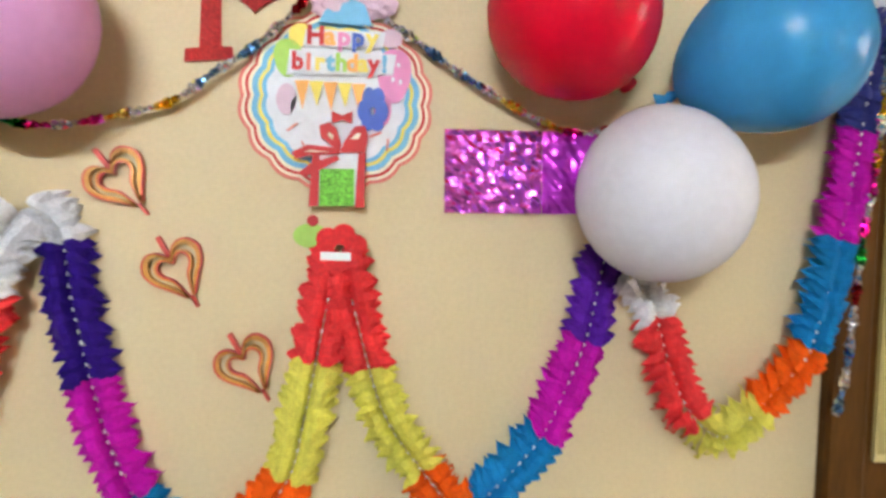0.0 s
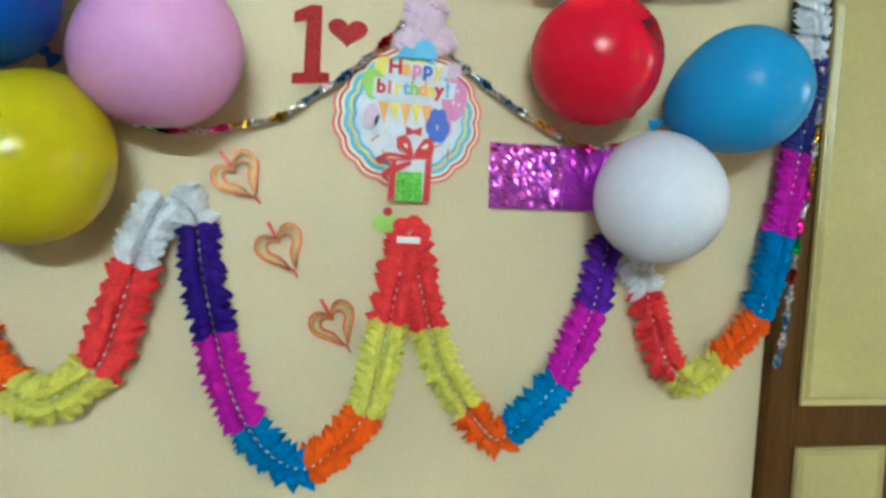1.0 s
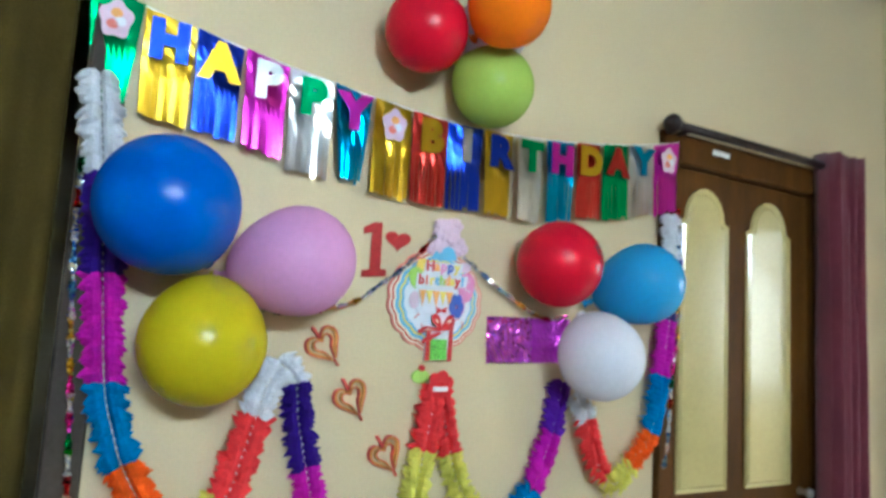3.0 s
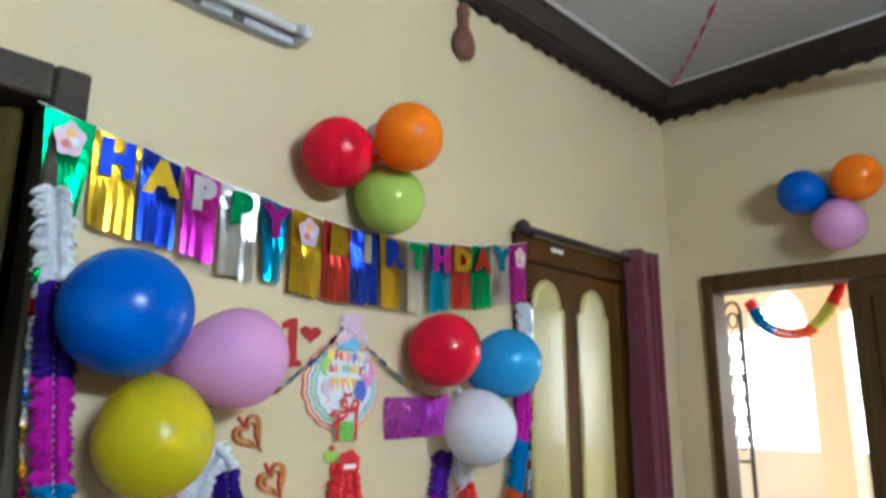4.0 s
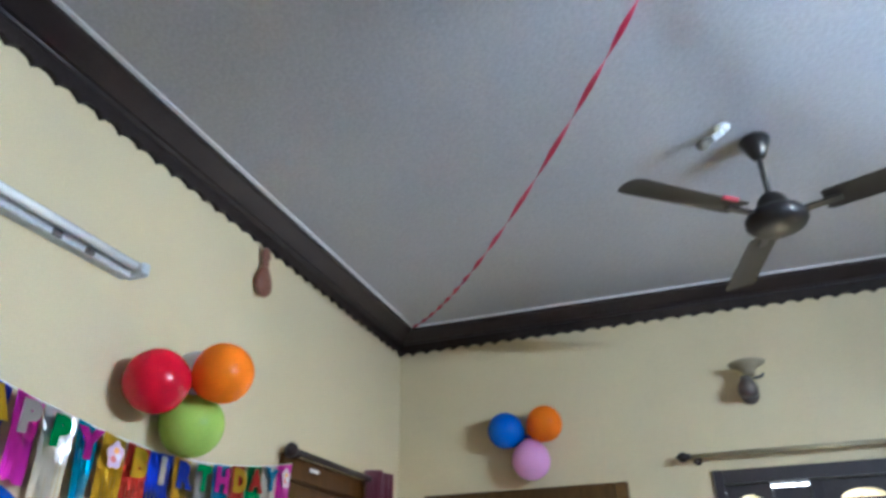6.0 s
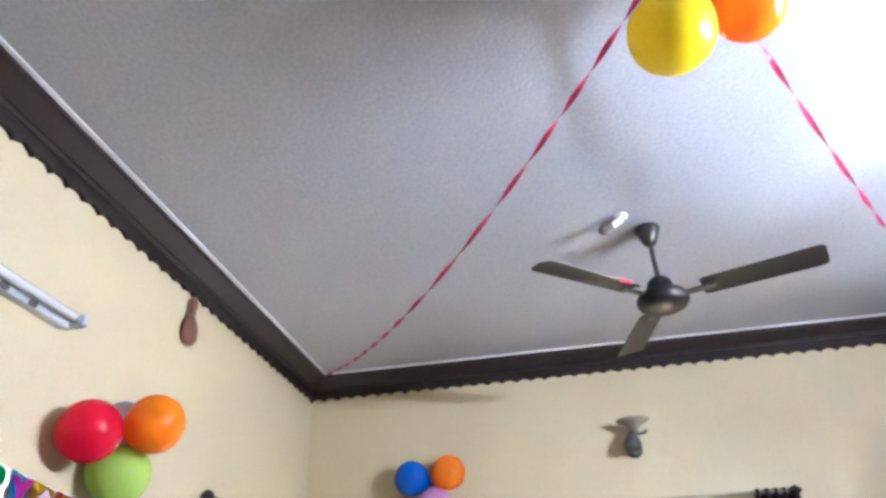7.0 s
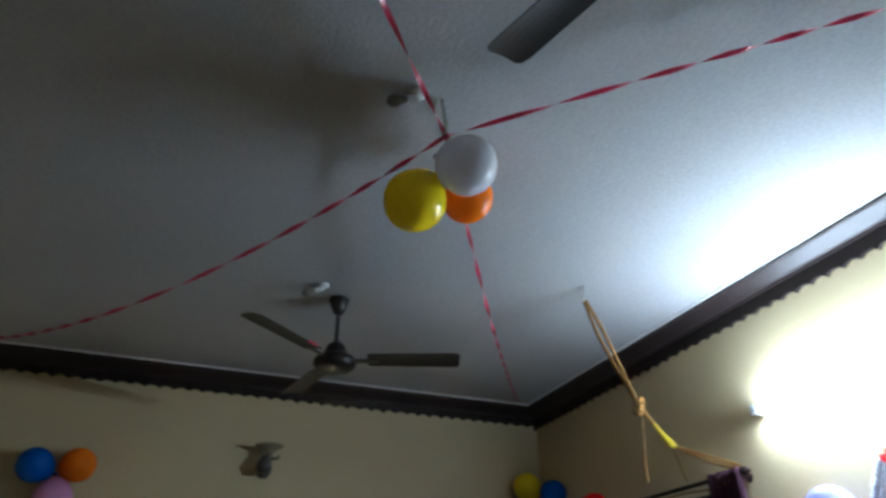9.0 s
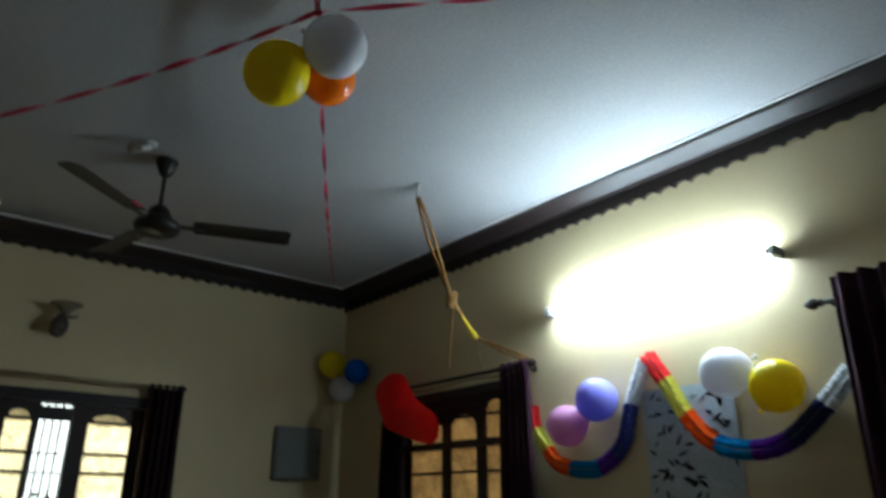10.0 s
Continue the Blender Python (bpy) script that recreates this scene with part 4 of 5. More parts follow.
for z0, x0, x1 in ((1.625, -0.212, -0.088), (1.588, -0.236, -0.070)):
    strip = part("paper_strip", sign_plate([(x0, z0), (x1, z0 + 0.006), (x1 + 0.004, z0 + 0.034), (x0 + 0.004, z0 + 0.030)], YF - 0.002, 0.002), CARD["white"], sign, "white paper lettering strip")
    word = "Happy" if z0 > 1.6 else "birthday!"
    cols = ["red", "orange", "pink", "navy", "yellow"] if z0 > 1.6 else ["red", "coral", "yellow", "blue", "green", "orange", "yellow", "red", "blue"]
    for k, ch in enumerate(word):
        px = x0 + 0.008 + (x1 - x0 - 0.014) * (k + 0.5) / len(word)
        part("letter", letters(ch, 0.034 if z0 > 1.6 else 0.032, on_sign(px, z0)[0], YF - 0.003, on_sign(px, z0 + 0.006)[1] + 0.0004 * k, 0.0008, 0.0014), CARD[cols[k]], strip, f"{cols[k]} paper letter {ch}")
for k in range(5):
    cx = -0.212 + k * 0.022
    part("bunting_flag", sign_plate([(cx - 0.011, 1.583), (cx + 0.011, 1.584), (cx + 0.002, 1.556 + 0.004 * (k % 2))], YF - 0.001, 0.002), CARD["yellow" if k % 2 else "orange"], sign)
for k in range(6):
    a = 2 * math.pi * k / 6
    part("paper_petal", sign_plate(disc(-0.1 + 0.014 * math.cos(a), 1.558 + 0.014 * math.sin(a), 0.011, 0.011, 12), YF - 0.0015 - 0.0003 * k, 0.002), CARD["navy"], sign)
part("paper_bow", sign_plate([(-0.165, 1.556), (-0.148, 1.552), (-0.132, 1.557), (-0.133, 1.545), (-0.148, 1.548), (-0.164, 1.543)], YF - 0.002, 0.002), CARD["red"], sign)
for cx, cz, a in ((-0.225, 1.535, 0.7), (-0.075, 1.515, 1.5), (-0.205, 1.505, 2.1), (-0.095, 1.53, 0.4)):
    dx, dz = 0.010 * math.cos(a), 0.010 * math.sin(a)
    part("paper_fleck", sign_plate([(cx - dx - dz * .15, cz - dz + dx * .15), (cx + dx - dz * .15, cz + dz + dx * .15), (cx + dx + dz * .15, cz + dz - dx * .15), (cx - dx + dz * .15, cz - dz - dx * .15)], YF, 0.002), CARD["coral"], sign)
gift = part("gift_box", sign_plate([(-0.196, 1.413), (-0.109, 1.418), (-0.111, 1.505), (-0.190, 1.500)], YF - 0.003, 0.006), CARD["white"], sign, "paper gift box")
part("glitter_front", sign_plate([(-0.180, 1.414), (-0.125, 1.416), (-0.127, 1.474), (-0.180, 1.472)], YF - 0.0050, 0.0016), GLITTERGREEN, gift, "green glitter front")
for x0, x1 in ((-0.196, -0.181), (-0.124, -0.109)):
    part("gift_ribbon", sign_plate([(x0, 1.413), (x1, 1.414), (x1, 1.500), (x0 + 0.003, 1.499)], YF - 0.0055, 0.002), CARD["red"], gift, "red ribbon strip")
for o in ([(-0.150, 1.498), (-0.180, 1.520), (-0.183, 1.538), (-0.168, 1.545), (-0.156, 1.535), (-0.148, 1.510)], [(-0.150, 1.498), (-0.144, 1.515), (-0.128, 1.540), (-0.112, 1.542), (-0.106, 1.525), (-0.110, 1.500)], [(-0.152, 1.505), (-0.20, 1.508), (-0.225, 1.495), (-0.218, 1.485), (-0.195, 1.492), (-0.150, 1.495)],
          [(-0.155, 1.494), (-0.195, 1.480), (-0.212, 1.465), (-0.203, 1.458), (-0.180, 1.470), (-0.150, 1.488)]):
    part("bow_loop", sign_plate(o, YF - 0.0075, 0.002), CARD["red"], gift, "red paper bow loop")

for o in ([(-0.162, 1.517), (-0.170, 1.524), (-0.168, 1.529), (-0.160, 1.524)], [(-0.134, 1.520), (-0.124, 1.530), (-0.118, 1.529), (-0.122, 1.520)], [(-0.165, 1.498), (-0.195, 1.500), (-0.206, 1.496), (-0.195, 1.497)]):
    part("bow_fold", sign_plate(o, YF - 0.0085, 0.001), CARD["cream"], gift, "pale inside of the bow")
for cx, cz in ((-0.078, 1.612), (-0.062, 1.605), (-0.070, 1.590), (-0.058, 1.588), (-0.081, 1.597)):
    part("printed_dot", sign_plate(disc(cx, cz, 0.0028, 0.0028, 8), YF - 0.0008, 0.0008), CARD["white"], sign)

# ---- small wall pieces ----
single("paper_scrap", plate([(-0.685, 1.686), (-0.655, 1.691), (-0.662, 1.726), (-0.678, 1.716)], -0.006, 0.005), PAPERWHITE, "small white paper scrap taped to the wall", "paper")
num = thing("paper_number", (-0.345, 0, 1.61), "red glitter number one with a small heart on the wall", "decoration")
part("numeral", plate([(-0.361 + (x + 0.376) * 0.89, 1.608 + (z - 1.609) * 0.905) for x, z in [(-0.375, 1.609), (-0.304, 1.617), (-0.305, 1.635), (-0.322, 1.635), (-0.324, 1.757), (-0.345, 1.757), (-0.376, 1.740), (-0.375, 1.722), (-0.352, 1.728), (-0.353, 1.631), (-0.374, 1.628)]], -0.006, 0.004), GLITTER, num)
part("heart", plate([(-0.270 + 0.0021 * 16 * math.sin(t) ** 3, 1.705 + 0.0016 * (13 * math.cos(t) - 5 * math.cos(2 * t) - 2 * math.cos(3 * t) - math.cos(4 * t))) for t in [2 * math.pi * k / 32 for k in range(32)]], -0.006, 0.004), GLITTER, num)


def quilled_heart(cx, cz, tilt):
    """Nested loops of paper strip standing on edge, with a stem on top and a drawn-out point."""
    ob = thing("paper_heart", (cx, 0, cz), "quilled heart of orange and gold paper strips on the wall", "decoration", "quilled hearts")
    m = Matrix.Rotation(tilt, 4, "Y") @ Matrix.Diagonal((0.88, 1.0, 0.88, 1.0))
    for k, (s, mat) in enumerate(((1.0, QUILLRED), (0.93, QUILL), (0.86, QUILL), (0.62, QUILL), (0.55, QUILLRED))):
        for sd in (-1, 1):
            line = [(0, 0.018 * s), (sd * 0.016 * s, 0.036 * s), (sd * 0.034 * s, 0.036 * s), (sd * 0.046 * s, 0.018 * s), (sd * 0.040 * s, -0.004 * s), (sd * 0.020 * s, -0.028 * s), (sd * 0.003, -0.050)]
            ps = spline([(x, 0, z) for x, z in line], 0.006)
            bm = bmesh.new()
            rows_ = []
            for i, p in enumerate(ps):
                d = (ps[min(i + 1, len(ps) - 1)] - ps[max(i - 1, 0)]).normalized()
                nn = Vector((d.z, 0, -d.x)) * 0.0013
                rows_.append([bm.verts.new(m @ (p + q)) for q in (nn + Vector((0, -0.013, 0)), -nn + Vector((0, -0.013, 0)), -nn + Vector((0, -0.001, 0)), nn + Vector((0, -0.001, 0)))])
            for a, b in zip(rows_, rows_[1:]):
                for j in range(4):
                    bm.faces.new((a[j], a[(j + 1) % 4], b[(j + 1) % 4], b[j]))
            bmesh.ops.recalc_face_normals(bm, faces=bm.faces)
            part("paper_loop", bm, mat, ob, local=True)
    for nm, d in (("stem", (-0.0035, 0.0035, -0.012, -0.001, 0.018, 0.056)), ("tail", (-0.002, 0.002, -0.012, -0.001, -0.066, -0.046))):
        bm = boxes(d)
        bmesh.ops.transform(bm, matrix=m, verts=bm.verts)
        part(nm, bm, QUILLRED, ob, "red paper " + nm, local=True)


quilled_heart(-0.438, 1.447, -0.69)
quilled_heart(-0.363, 1.330, -0.53)
quilled_heart(-0.267, 1.201, -0.545)

foil = thing("party_foil", (0, 0, 1.48), "crinkled magenta foil rectangle stuck flat on the wall", "decoration")
rnd = random.Random(11)
# one sheet of foil; the right part's darker colour stands for missing glare
for nm, x0, x1, crease, mat, lab in (("embossed_foil", -0.006, 0.135, 0.0042, material("magenta_foil", (0.82, 0.16, 0.90), 0.2, metal=1.0, vary=0.3, scale=16, bump=1.0, bump_scale=45, stretch=(1.0, 1.0, 1.9)), "embossed magenta foil"),
                                    ("foil_off_glare", 0.136, 0.265, 0.0030, material("magenta_foil_off_glare", (0.62, 0.07, 0.70), 0.28, metal=1.0, vary=0.25, scale=14, bump=0.7, bump_scale=40, stretch=(1.0, 1.0, 1.9)), "smoother magenta foil, coloured darker where the glare ends")):
    bm = bmesh.new()
    g = [[bm.verts.new((x0 + (x1 - x0) * i / 18 + 0.004 * j / 14, -0.008 - rnd.uniform(0, crease), 1.538 - 0.118 * j / 14 + 0.03 * (x0 + (x1 - x0) * i / 18))) for i in range(19)] for j in range(15)]
    for j in range(14):
        for i in range(18):
            bm.faces.new((g[j][i], g[j + 1][i], g[j + 1][i + 1], g[j][i + 1]))
    bmesh.ops.recalc_face_normals(bm, faces=bm.faces)
    bmesh.ops.solidify(bm, geom=list(bm.faces), thickness=0.0015)
    part(nm, bm, mat, foil, lab)

cup = thing("paper_cupcake", (-0.187, 0, 1.355), "small green paper cupcake with a red cherry", "decoration")
part("cake", plate(disc(-0.187, 1.381, 0.024, 0.017), -0.008, 0.006), CARD["green"], cup)
part("cherry", plate(disc(-0.185, 1.402, 0.008, 0.008, 12), -0.009, 0.006), CARD["red"], cup, "red cherry")
rosette = thing("tissue_rosette", (-0.148, -0.005, 1.395), "red tissue rosette holding two garland ends", "decoration")
for k in range(6):
    a = 2 * math.pi * k / 6 + 0.3
    part("petal", plate(disc(-0.147 + 0.022 * math.cos(a), 1.365 + 0.020 * math.sin(a), 0.016, 0.015, 12), -0.036 - 0.001 * k, 0.003), TISSUE["red"], rosette)
part("tape", boxes((-0.172, -0.132, -0.046, -0.0445, 1.350, 1.361)), PAPERWHITE, rosette, "strip of white tape")


single("tape_strip", boxes((0.825, 0.905, -0.0245, -0.0225, 2.112, 2.128)), PAPERWHITE, "strip of white tape on the door frame head", "tape")


# ---- tube lights ----
def tube_light(x0, x1, wall, inward, z, lit, label):
    ob = thing("tube_light", ((x0 + x1) / 2, wall, z), label, "tube light")
    y = lambda d: wall + inward * d
    hb, db = (0.012, 0.018) if lit else (0.031, 0.040)
    lo, hi = sorted((y(0.001), y(db)))
    part("batten", boxes((x0 + 0.031, x1 - 0.031, lo, hi, z - hb, z + hb), bevel=0.004), GREYPLASTIC if not lit else PLASTIC, ob, "painted metal batten")
    for a, s in ((x0, 1), (x1, -1)):
        lo, hi = sorted((y(0.001), y(0.085)))
        xa, xb = sorted((a, a + s * 0.030))
        holder = part("lamp_holder", boxes((xa, xb, lo, hi, z - 0.022, z + 0.022), bevel=0.006), GREYPLASTIC, ob, "end socket")
        lo, hi = sorted((y(0.052), y(0.078)))
        xa, xb = sorted((a + s * 0.031, a + s * 0.05))
        part("cap", boxes((xa, xb, lo, hi, z - 0.013, z + 0.013), bevel=0.003), STEEL, holder)
    bm = bmesh.new()
    sweep(bm, [(x0 + 0.05, y(0.065), z), (x1 - 0.05, y(0.065), z)], 0.0145, 14)
    part("tube", bm, TUBE_ON if lit else GLASSWHITE, ob, "lit glass tube" if lit else "unlit glass tube", smooth=True)
    if not lit:
        for a in (x1 - 0.22, x1 - 0.34):
            part("clip", boxes((a, a + 0.03, y(0.034) - 0.014, y(0.034), z - 0.03, z - 0.012)), IRON, ob)
    else:
        a = (x0 + x1) / 2
        part("starter", boxes((a - 0.015, a + 0.015, y(0.018), y(0.034), z + 0.004, z + 0.02), bevel=0.003), GREYPLASTIC, ob)
    return ob


tube_light(-1.565, -0.302, YC, 1, 2.498, True, "lit white fluorescent tube light on the cream wall")
single("wall_clip", boxes((-1.100, -1.070, YC + 0.001, YC + 0.022, 2.604, 2.626), bevel=0.004), GREYPLASTIC, "small grey clip on the wall above the tube", "clip")
tube_light(-1.600, -0.368, 0.0, -1, 2.535, False, "unlit dusty fluorescent tube light on the cream wall")


# ---- ceiling fans ----
def ceiling_fan(x, y, turn, ribbon):
    ob = thing("ceiling_fan", (x, y, ZC), "dark brown three-bladed ceiling fan at rest" + (" with a scrap of ribbon" if ribbon else ""), "ceiling fan", "ceiling fans")
    bm = bmesh.new()
    lathe(bm, [(0.018, -0.006), (0.052, -0.010), (0.056, -0.020), (0.034, -0.072), (0.024, -0.092), (0.014, -0.098)][::-1], n=24)
    part("canopy", bm, FANMETAL, ob, smooth=True, local=True)
    bm = bmesh.new()
    sweep(bm, [(0, 0, -0.02), (0, 0, -0.265)], 0.011, 12)
    part("down_rod", bm, FANMETAL, ob, smooth=True, local=True)
    bm = bmesh.new()
    sweep(bm, [(-0.035, 0, 0), (-0.035, 0, -0.012), (0.035, 0, -0.012), (0.035, 0, 0)], 0.006, 8)
    part("ceiling_bracket", bm, STEEL, ob, local=True)
    bm = bmesh.new()
    lathe(bm, [(0.02, -0.400), (0.07, -0.397), (0.094, -0.385), (0.105, -0.368), (0.105, -0.350), (0.094, -0.332), (0.066, -0.320), (0.056, -0.302), (0.046, -0.272), (0.026, -0.252), (0.015, -0.248)], n=32)
    part("motor", bm, FAN, ob, smooth=True, local=True)
    for k in range(3):
        a = radians(turn + 120 * k)
        m = Matrix.Rotation(a, 4, "Z") @ Matrix.Translation((0, 0, -0.342)) @ Matrix.Rotation(radians(-11), 4, "X")
        bm = bmesh.new()
        prof = [(0.160, 0.046), (0.175, 0.056), (0.30, 0.058), (0.50, 0.062), (0.59, 0.064), (0.612, 0.058), (0.620, 0.044)]
        rows_ = []
        for r_, w in prof:
            row = []
            for j in range(7):
                u = j / 6 * 2 - 1
                row.append((r_, u * w, 0.006 * (1 - u * u)))
            rows_.append(row)
        top = [[bm.verts.new(m @ Vector((p[0], p[1], p[2] + 0.003))) for p in row] for row in rows_]
        bot = [[bm.verts.new(m @ Vector(p)) for p in row] for row in rows_]
        for g, rev in ((top, False), (bot, True)):
            for a_, b_ in zip(g, g[1:]):
                for j in range(6):
                    f = (a_[j], b_[j], b_[j + 1], a_[j + 1])
                    bm.faces.new(f[::-1] if rev else f)
        R_, C_ = len(rows_), 7
        edge = [(i, 0) for i in range(R_)] + [(R_ - 1, j) for j in range(1, C_)] + [(i, C_ - 1) for i in range(R_ - 2, -1, -1)] + [(0, j) for j in range(C_ - 2, 0, -1)]
        for (i, j), (p, q) in zip(edge, edge[1:] + edge[:1]):
            bm.faces.new((top[i][j], bot[i][j], bot[p][q], top[p][q]))
        bmesh.ops.recalc_face_normals(bm, faces=bm.faces)
        blade = part("blade", bm, FAN, ob, smooth=False, local=True)
        bm = bmesh.new()
        box(bm, 0.095, 0.215, -0.017, 0.017, -0.010, -0.002, 0.002)
        bmesh.ops.transform(bm, matrix=m, verts=bm.verts)
        part("blade_arm", bm, FANMETAL, blade, local=True)
        if ribbon and k == 0:
            bm = bmesh.new()
            box(bm, 0.22, 0.28, 0.054, 0.064, -0.006, 0.006)
            bmesh.ops.transform(bm, matrix=m, verts=bm.verts)
            part("ribbon_scrap", bm, RIBBON_RED, blade, "scrap of red ribbon", local=True)
    return ob


ceiling_fan(0.452, -2.037, 130, True)
ceiling_fan(-2.27, -2.09, 16, False)


# ---- ceiling lamp holders, hooks ----
DUSTY = material("dusty_bulb", (0.16, 0.14, 0.11), 0.3, vary=0.2)


def angle_lamp(x, y, way):
    ob = thing("ceiling_lamp", (x, y, ZC), "small angled lamp holder with a bulb on the ceiling", "ceiling lamp", "ceiling lamps")
    ob.scale = (0.74, 0.74, 0.74)
    w = Vector((*way, 0)).normalized()
    bm = bmesh.new()
    lathe(bm, [(0.036, -0.016), (0.038, -0.008), (0.038, 0.0)], n=20)
    part("base", bm, PLASTIC, ob, smooth=True, local=True)
    m = Vector((0, 0, 1)).rotation_difference((w + Vector((0, 0, -0.25))).normalized()).to_matrix().to_4x4()
    bm = bmesh.new()
    lathe(bm, [(0.016, 0.0), (0.018, 0.02), (0.018, 0.05), (0.022, 0.052)], (0, 0, -0.03), n=16, m=m)
    part("socket", bm, PLASTIC, ob, smooth=True, local=True)
    bm = bmesh.new()
    lathe(bm, [(0.013, 0.050), (0.016, 0.065), (0.030, 0.095), (0.032, 0.112), (0.024, 0.135), (0.006, 0.146)], (0, 0, -0.03), n=18, m=m)
    part("bulb", bm, DUSTY, ob, "unlit dusty bulb", smooth=True, local=True)


angle_lamp(0.335, -1.925, (0.35, 0.90))
angle_lamp(-1.140, -1.895, (0.25, 0.90))


def ceiling_hook(x, y, drop):
    ob = thing("ceiling_hook", (x, y, ZC), "bent steel hook in the ceiling", "hook", "ceiling hooks")
    bm = bmesh.new()
    sweep(bm, [(-0.055, 0.035, 0), (-0.050, 0.032, -0.012), (0.0, 0.0, -0.018), (0.004, -0.002, -drop * 0.6), (0.0, 0.002, -drop), (-0.012, 0.008, -drop - 0.008), (-0.02, 0.012, -drop + 0.006)], 0.006, 8)
    part("bar", bm, STEEL, ob, smooth=True, local=True)


ceiling_hook(-1.080, -2.014, 0.092)
ceiling_hook(-0.062, -3.185, 0.050)


# ---- twisted ribbons under the ceiling ----
def twisted_ribbon(p0, p1, sag, label, seed=0, turns=2.6):
    p0, p1 = Vector(p0), Vector(p1)
    n = int((p1 - p0).length / 0.012)
    ob = thing("twisted_ribbon", p0, label, "ribbon", "ceiling ribbons")
    bm = bmesh.new()
    d = (p1 - p0).normalized()
    u = d.cross(Vector((0, 0, 1))).normalized()
    w = d.cross(u)
    rows_ = []
    rnd_ = random.Random(seed)
    ph = 0.0
    for i in range(n + 1):
        t = i / n
        p = p0.lerp(p1, t) - Vector((0, 0, sag * 4 * t * (1 - t)))
        ph += turns * 2 * math.pi * 0.012 * (1 + 0.35 * math.sin(9 * t + seed)) * 0.9
        q = (u * math.cos(ph) + w * math.sin(ph)) * 0.0085
        rows_.append((bm.verts.new(p - q), bm.verts.new(p + q)))
    for i, (a, b) in enumerate(zip(rows_, rows_[1:])):
        bm.faces.new((a[0], a[1], b[1], b[0]))
    part("strip", bm, RIBBON_RED, ob)


J = (-1.078, -2.014, 3.012)
RB = "twisted red and pink satin ribbon strung under the ceiling"
twisted_ribbon(J, (1.723, -0.146, 3.10), 0.205, RB, 1)
twisted_ribbon(J, (1.66, -3.70, 3.095), 0.135, RB, 2)
twisted_ribbon(J, (-3.45, -0.15, 3.09), 0.05, RB, 3)
twisted_ribbon(J, (-2.79, -3.80, 3.09), 0.0, RB, 4)
single("ribbon_knot", boxes((-1.091, -1.065, -2.028, -2.000, 2.998, 3.024), bevel=0.009), RIBBON_RED, "red ribbon knot on the ceiling hook", "ribbon")

# ---- rope from the ceiling to the curtain rod ----
hang = thing("rope", (-0.062, -3.19, 3.05), "doubled brown jute rope tied from ceiling hook to curtain rod", "rope")
bm = bmesh.new()
K, Y_, E = (0.028, -3.50, 2.571), (0.085, -3.715, 2.408), (-0.222, -3.862, 2.245)
for dx in (-0.016, 0.016):
    sweep(bm, spline([(-0.064 + dx * 0.4, -3.190, 3.062), (-0.040 + dx * 1.5, -3.280, 2.905), (-0.006 + dx, -3.390, 2.735), K], 0.03), 0.0090, 8)
part("doubled_strand", bm, ROPE, hang, smooth=True)
bm = bmesh.new()
lathe(bm, [(0.012, -0.050), (0.022, -0.040), (0.019, -0.022), (0.028, -0.008), (0.022, 0.012), (0.026, 0.030), (0.020, 0.040), (0.012, 0.052)], K, n=12, m=Matrix.Rotation(0.45, 4, "X"))
for k in range(3):
    sweep(bm, [(K[0] + 0.026 * math.cos(a), K[1] + 0.026 * math.sin(a), K[2] - 0.02 + 0.02 * k + 0.008 * math.cos(a)) for a in [i * 0.6 for i in range(11)]], 0.006, 6)
part("knot", bm, ROPE, hang, smooth=True)
bm = bmesh.new()
sweep(bm, spline([(0.02, -3.505, 2.55), (0.045, -3.515, 2.44), (0.062, -3.515, 2.32), (0.075, -3.52, 2.195)], 0.03), 0.0055, 6)
part("loose_end", bm, ROPE, hang, smooth=True)
bm = bmesh.new()
sweep(bm, spline([K, (0.060, -3.61, 2.492), Y_], 0.02), 0.011, 8)
for dz in (-0.016, 0.0, 0.014):
    sweep(bm, spline([Y_, (-0.08, -3.80, 2.312 + dz), (E[0], E[1], E[2] + dz * 0.5)], 0.03), 0.0060, 6)
part("tail_strand", bm, ROPE, hang, smooth=True)
bm = bmesh.new()
sweep(bm, [(0.052, -3.59, 2.505), (0.066, -3.63, 2.475), (0.076, -3.675, 2.440), (0.082, -3.705, 2.416), (0.076, -3.730, 2.398)], [0.008, 0.012, 0.016, 0.023, 0.010], 12)
part("yellow_wrap", bm, YELLOWCLOTH, hang, "bright yellow cloth wrap", smooth=True)
bm = bmesh.new()
sweep(bm, spline([Y_, (0.10, -3.76, 2.30), (0.11, -3.80, 2.22)], 0.03), 0.0035, 6)
sweep(bm, spline([E, (0.0, -3.865, 2.20), (0.3, -3.87, 2.215), (0.75, -3.87, 2.20), (1.0, -3.87, 2.225)], 0.05), 0.005, 6)
part("trailing_string", bm, ROPE, hang, smooth=True)

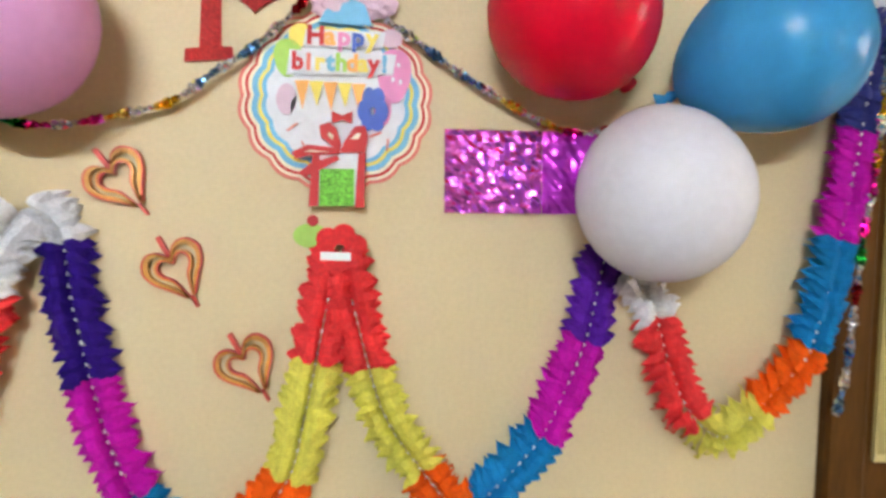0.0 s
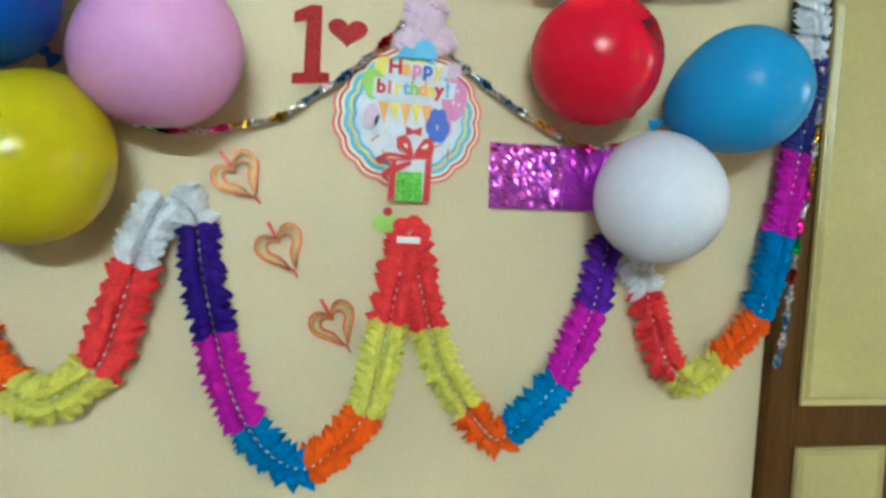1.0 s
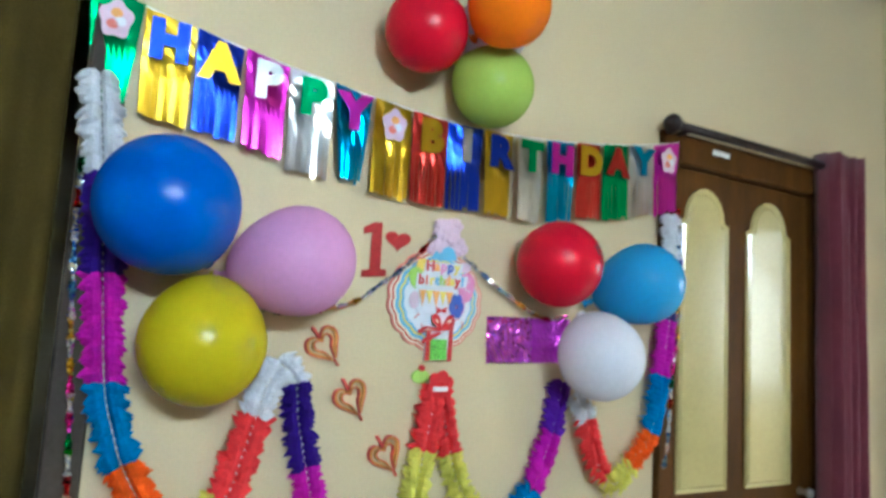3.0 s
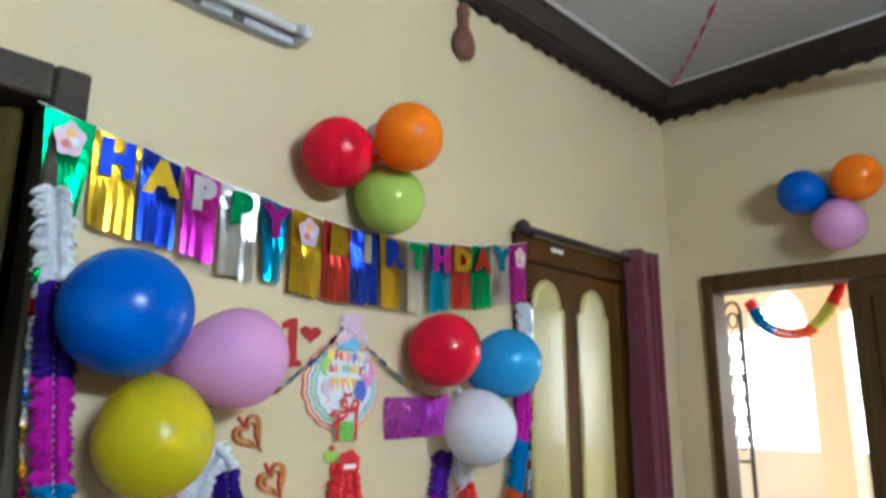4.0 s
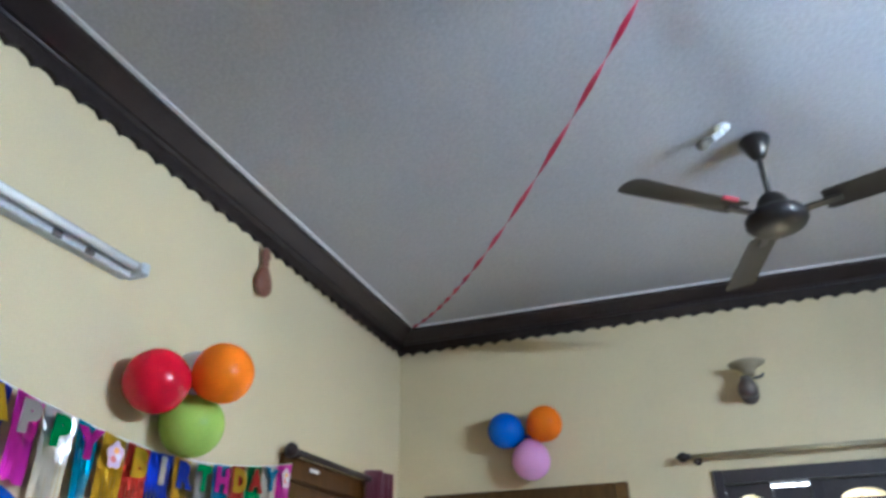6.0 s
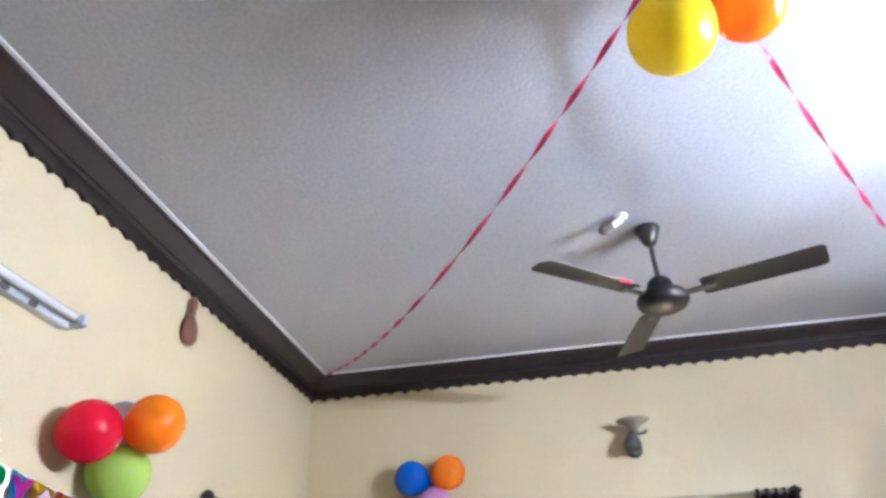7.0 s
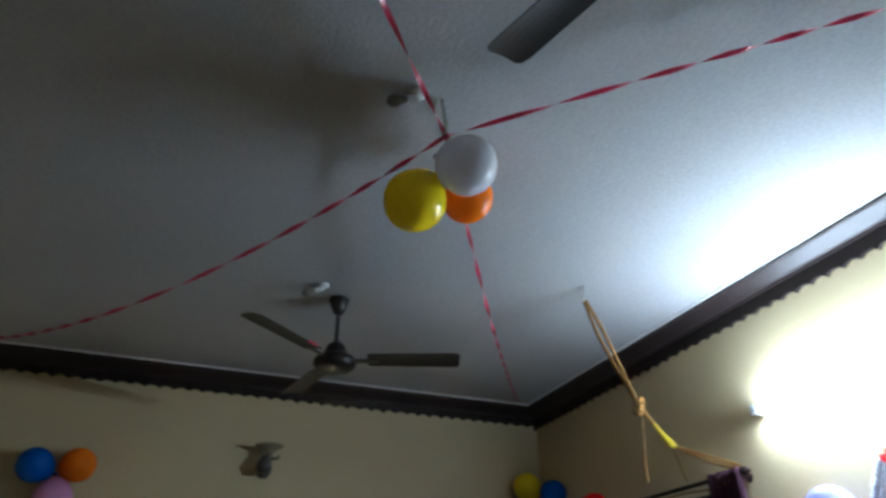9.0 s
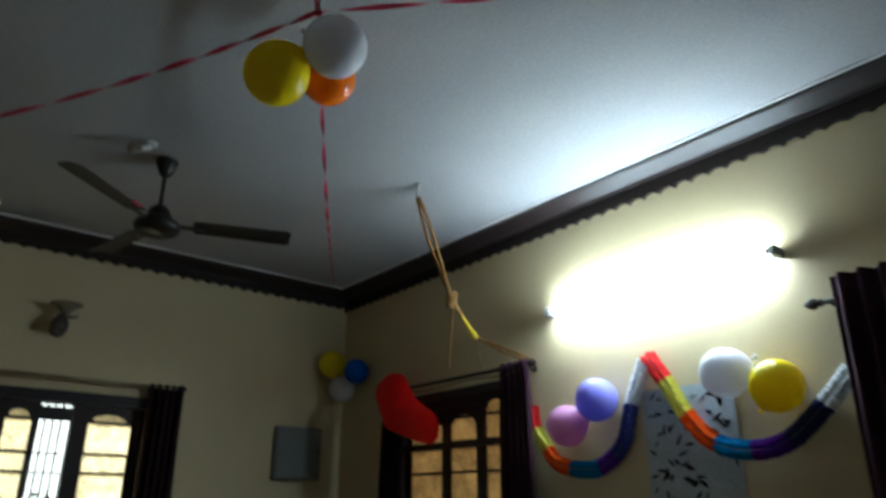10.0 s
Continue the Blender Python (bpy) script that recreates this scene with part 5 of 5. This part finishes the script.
# ---- red cloth on the rod ----
bm = bmesh.new()
outline = [(1.033, 2.343), (1.115, 2.315), (1.195, 2.255), (1.165, 2.16), (1.115, 2.07), (1.075, 2.005), (0.945, 1.955), (0.78, 1.905), (0.610, 1.866), (0.535, 1.885), (0.512, 1.945), (0.545, 2.03), (0.64, 2.085), (0.745, 2.152), (0.82, 2.24), (0.885, 2.315), (0.955, 2.335)]
cx, cz = 0.86, 2.10
NR = 7
layers = []
for sd in (1, -1):
    rings = []
    for j in range(1, NR + 1):
        s = j / NR
        ring = []
        for k, (x, z) in enumerate(outline):
            px, pz = cx + (x - cx) * s, cz + (z - cz) * s
            bulge = 0.075 * (1 - s ** 2.2) + 0.014 * math.sin(9 * px + 5 * pz) * (1 - s)
            ring.append(bm.verts.new((px, -3.805 + sd * (bulge if j < NR else 0.003) * (1 if sd > 0 else 0.35), pz)))
        rings.append(ring)
    c = bm.verts.new((cx, -3.805 + sd * 0.075 * (1 if sd > 0 else 0.35), cz))
    n_ = len(outline)
    for k in range(n_):
        bm.faces.new((c, rings[0][k], rings[0][(k + 1) % n_]))
    for a, b in zip(rings, rings[1:]):
        for k in range(n_):
            bm.faces.new((a[k], b[k], b[(k + 1) % n_], a[(k + 1) % n_]))
    layers.append(rings[-1])
n_ = len(outline)
for k in range(n_):
    bm.faces.new((layers[0][k], layers[1][k], layers[1][(k + 1) % n_], layers[0][(k + 1) % n_]))
bmesh.ops.recalc_face_normals(bm, faces=bm.faces)
bmesh.ops.subdivide_edges(bm, edges=list(bm.edges), cuts=1, use_grid_fill=True, smooth=0.6)
single("red_cloth", bm, REDCLOTH, "glossy red cloth bag draped over the curtain rod", "cloth", smooth=True)

# ---- wall lamp, meter box, pendant, poster ----
LX, LY = XB - 0.105, -1.945
lamp = thing("wall_lamp", (XB, LY, 2.48), "small bracket wall lamp with a flared glass shade, switched off", "wall lamp")
bm = bmesh.new()
lathe(bm, [(0.045, 0.0), (0.045, -0.012), (0.025, -0.024)], (XB - 0.001, LY, 2.51), "x", 16)
part("back_plate", bm, IRON, lamp, smooth=True)
bm = bmesh.new()
sweep(bm, [(XB - 0.02, LY, 2.51), (XB - 0.055, LY, 2.495), (LX, LY, 2.505), (LX, LY, 2.545)], 0.009, 8)
sweep(bm, [(LX, LY - 0.02, 2.572), (LX, LY - 0.062, 2.575), (LX, LY - 0.075, 2.59)], 0.008, 8)
part("arm", bm, IRON, lamp, smooth=True)
bm = bmesh.new()
lathe(bm, [(0.016, -0.055), (0.044, -0.050), (0.050, -0.020), (0.044, 0.010), (0.030, 0.030), (0.024, 0.050)], (LX, LY + 0.012, 2.535), n=18)
part("socket", bm, IRON, lamp, smooth=True)
bm = bmesh.new()
lathe(bm, [(0.024, 0.0), (0.030, 0.020), (0.046, 0.038), (0.084, 0.056), (0.090, 0.064), (0.086, 0.066), (0.044, 0.046), (0.022, 0.012)], (LX, LY - 0.008, 2.588), n=24)
bmesh.ops.recalc_face_normals(bm, faces=bm.faces)
part("shade", bm, material("amber_glass", (0.42, 0.36, 0.25), 0.25, vary=0.15, translucent=0.3), lamp, "flared amber glass shade", smooth=True)

mb = thing("meter_box", (XB, -3.59, 1.69), "closed grey metal meter box on the wall", "box")
part("body", boxes((XB - 0.055, XB - 0.001, -3.770, -3.412, 1.688, 2.046), bevel=0.006), METERBOX, mb)
part("door", boxes((XB - 0.063, XB - 0.0565, -3.758, -3.424, 1.700, 2.034), bevel=0.003), METERBOX, mb)
bm = bmesh.new()
lathe(bm, [(0.014, 0), (0.014, -0.012), (0.008, -0.02)], (XB - 0.063, -3.735, 1.880), "x", 12)
part("latch", bm, IRON, mb, "dark latch", smooth=True)

pend = thing("wooden_pendant", (0.322, 0, 2.75), "carved brown wooden drop ornament below the cornice", "ornament")
PENDWOOD = material("carved_wood", (0.16, 0.055, 0.028), 0.5, vary=0.35, scale=30, bump=0.6, bump_scale=90)
bm = bmesh.new()
lathe(bm, [(0.006, -0.110), (0.030, -0.104), (0.049, -0.084), (0.054, -0.058), (0.047, -0.030), (0.030, -0.004), (0.020, 0.01)], (0.322, -0.025, 2.872), n=20, m=Matrix.Diagonal((1, 0.5, 1.16, 1)))
part("drop", bm, PENDWOOD, pend, smooth=True)
bm = bmesh.new()
lathe(bm, [(0.016, 0.006), (0.024, 0.018), (0.020, 0.034), (0.030, 0.052), (0.026, 0.072), (0.012, 0.086)], (0.322, -0.025, 2.872), n=16, m=Matrix.Diagonal((1, 0.5, 1.16, 1)))
part("neck", bm, PENDWOOD, pend, smooth=True)

poster = thing("poster", (-1.035, YC, 1.3), "pale wall poster printed with dark leaf and bird shapes", "poster")
part("sheet", boxes((-1.258, -0.812, YC + 0.001, YC + 0.005, 1.10, 2.02)), POSTER, poster)
rnd = random.Random(21)
bm = bmesh.new()
for k in range(95):
    x, z = rnd.uniform(-1.243, -0.828), rnd.uniform(1.12, 2.005)
    a, L, W = rnd.uniform(0, math.pi), rnd.uniform(0.018, 0.036), rnd.uniform(0.005, 0.010)
    pts = []
    for u, s in ((-1, 0), (-0.3, 1), (0.4, 0.8), (1, 0.1), (0.5, -0.7), (-0.4, -0.8)):
        dx, dz = u * L, s * W
        px = min(max(x + dx * math.cos(a) - dz * math.sin(a), -1.252), -0.818)
        pts.append(bm.verts.new((px, YC + 0.0062 + k * 0.00001, z + dx * math.sin(a) + dz * math.cos(a))))
    bm.faces.new(pts)
bmesh.ops.solidify(bm, geom=list(bm.faces), thickness=0.0006)
tagged(part("printed_foliage", bm, INK, poster, "dark printed leaf and bird shapes"), kind="stuff")
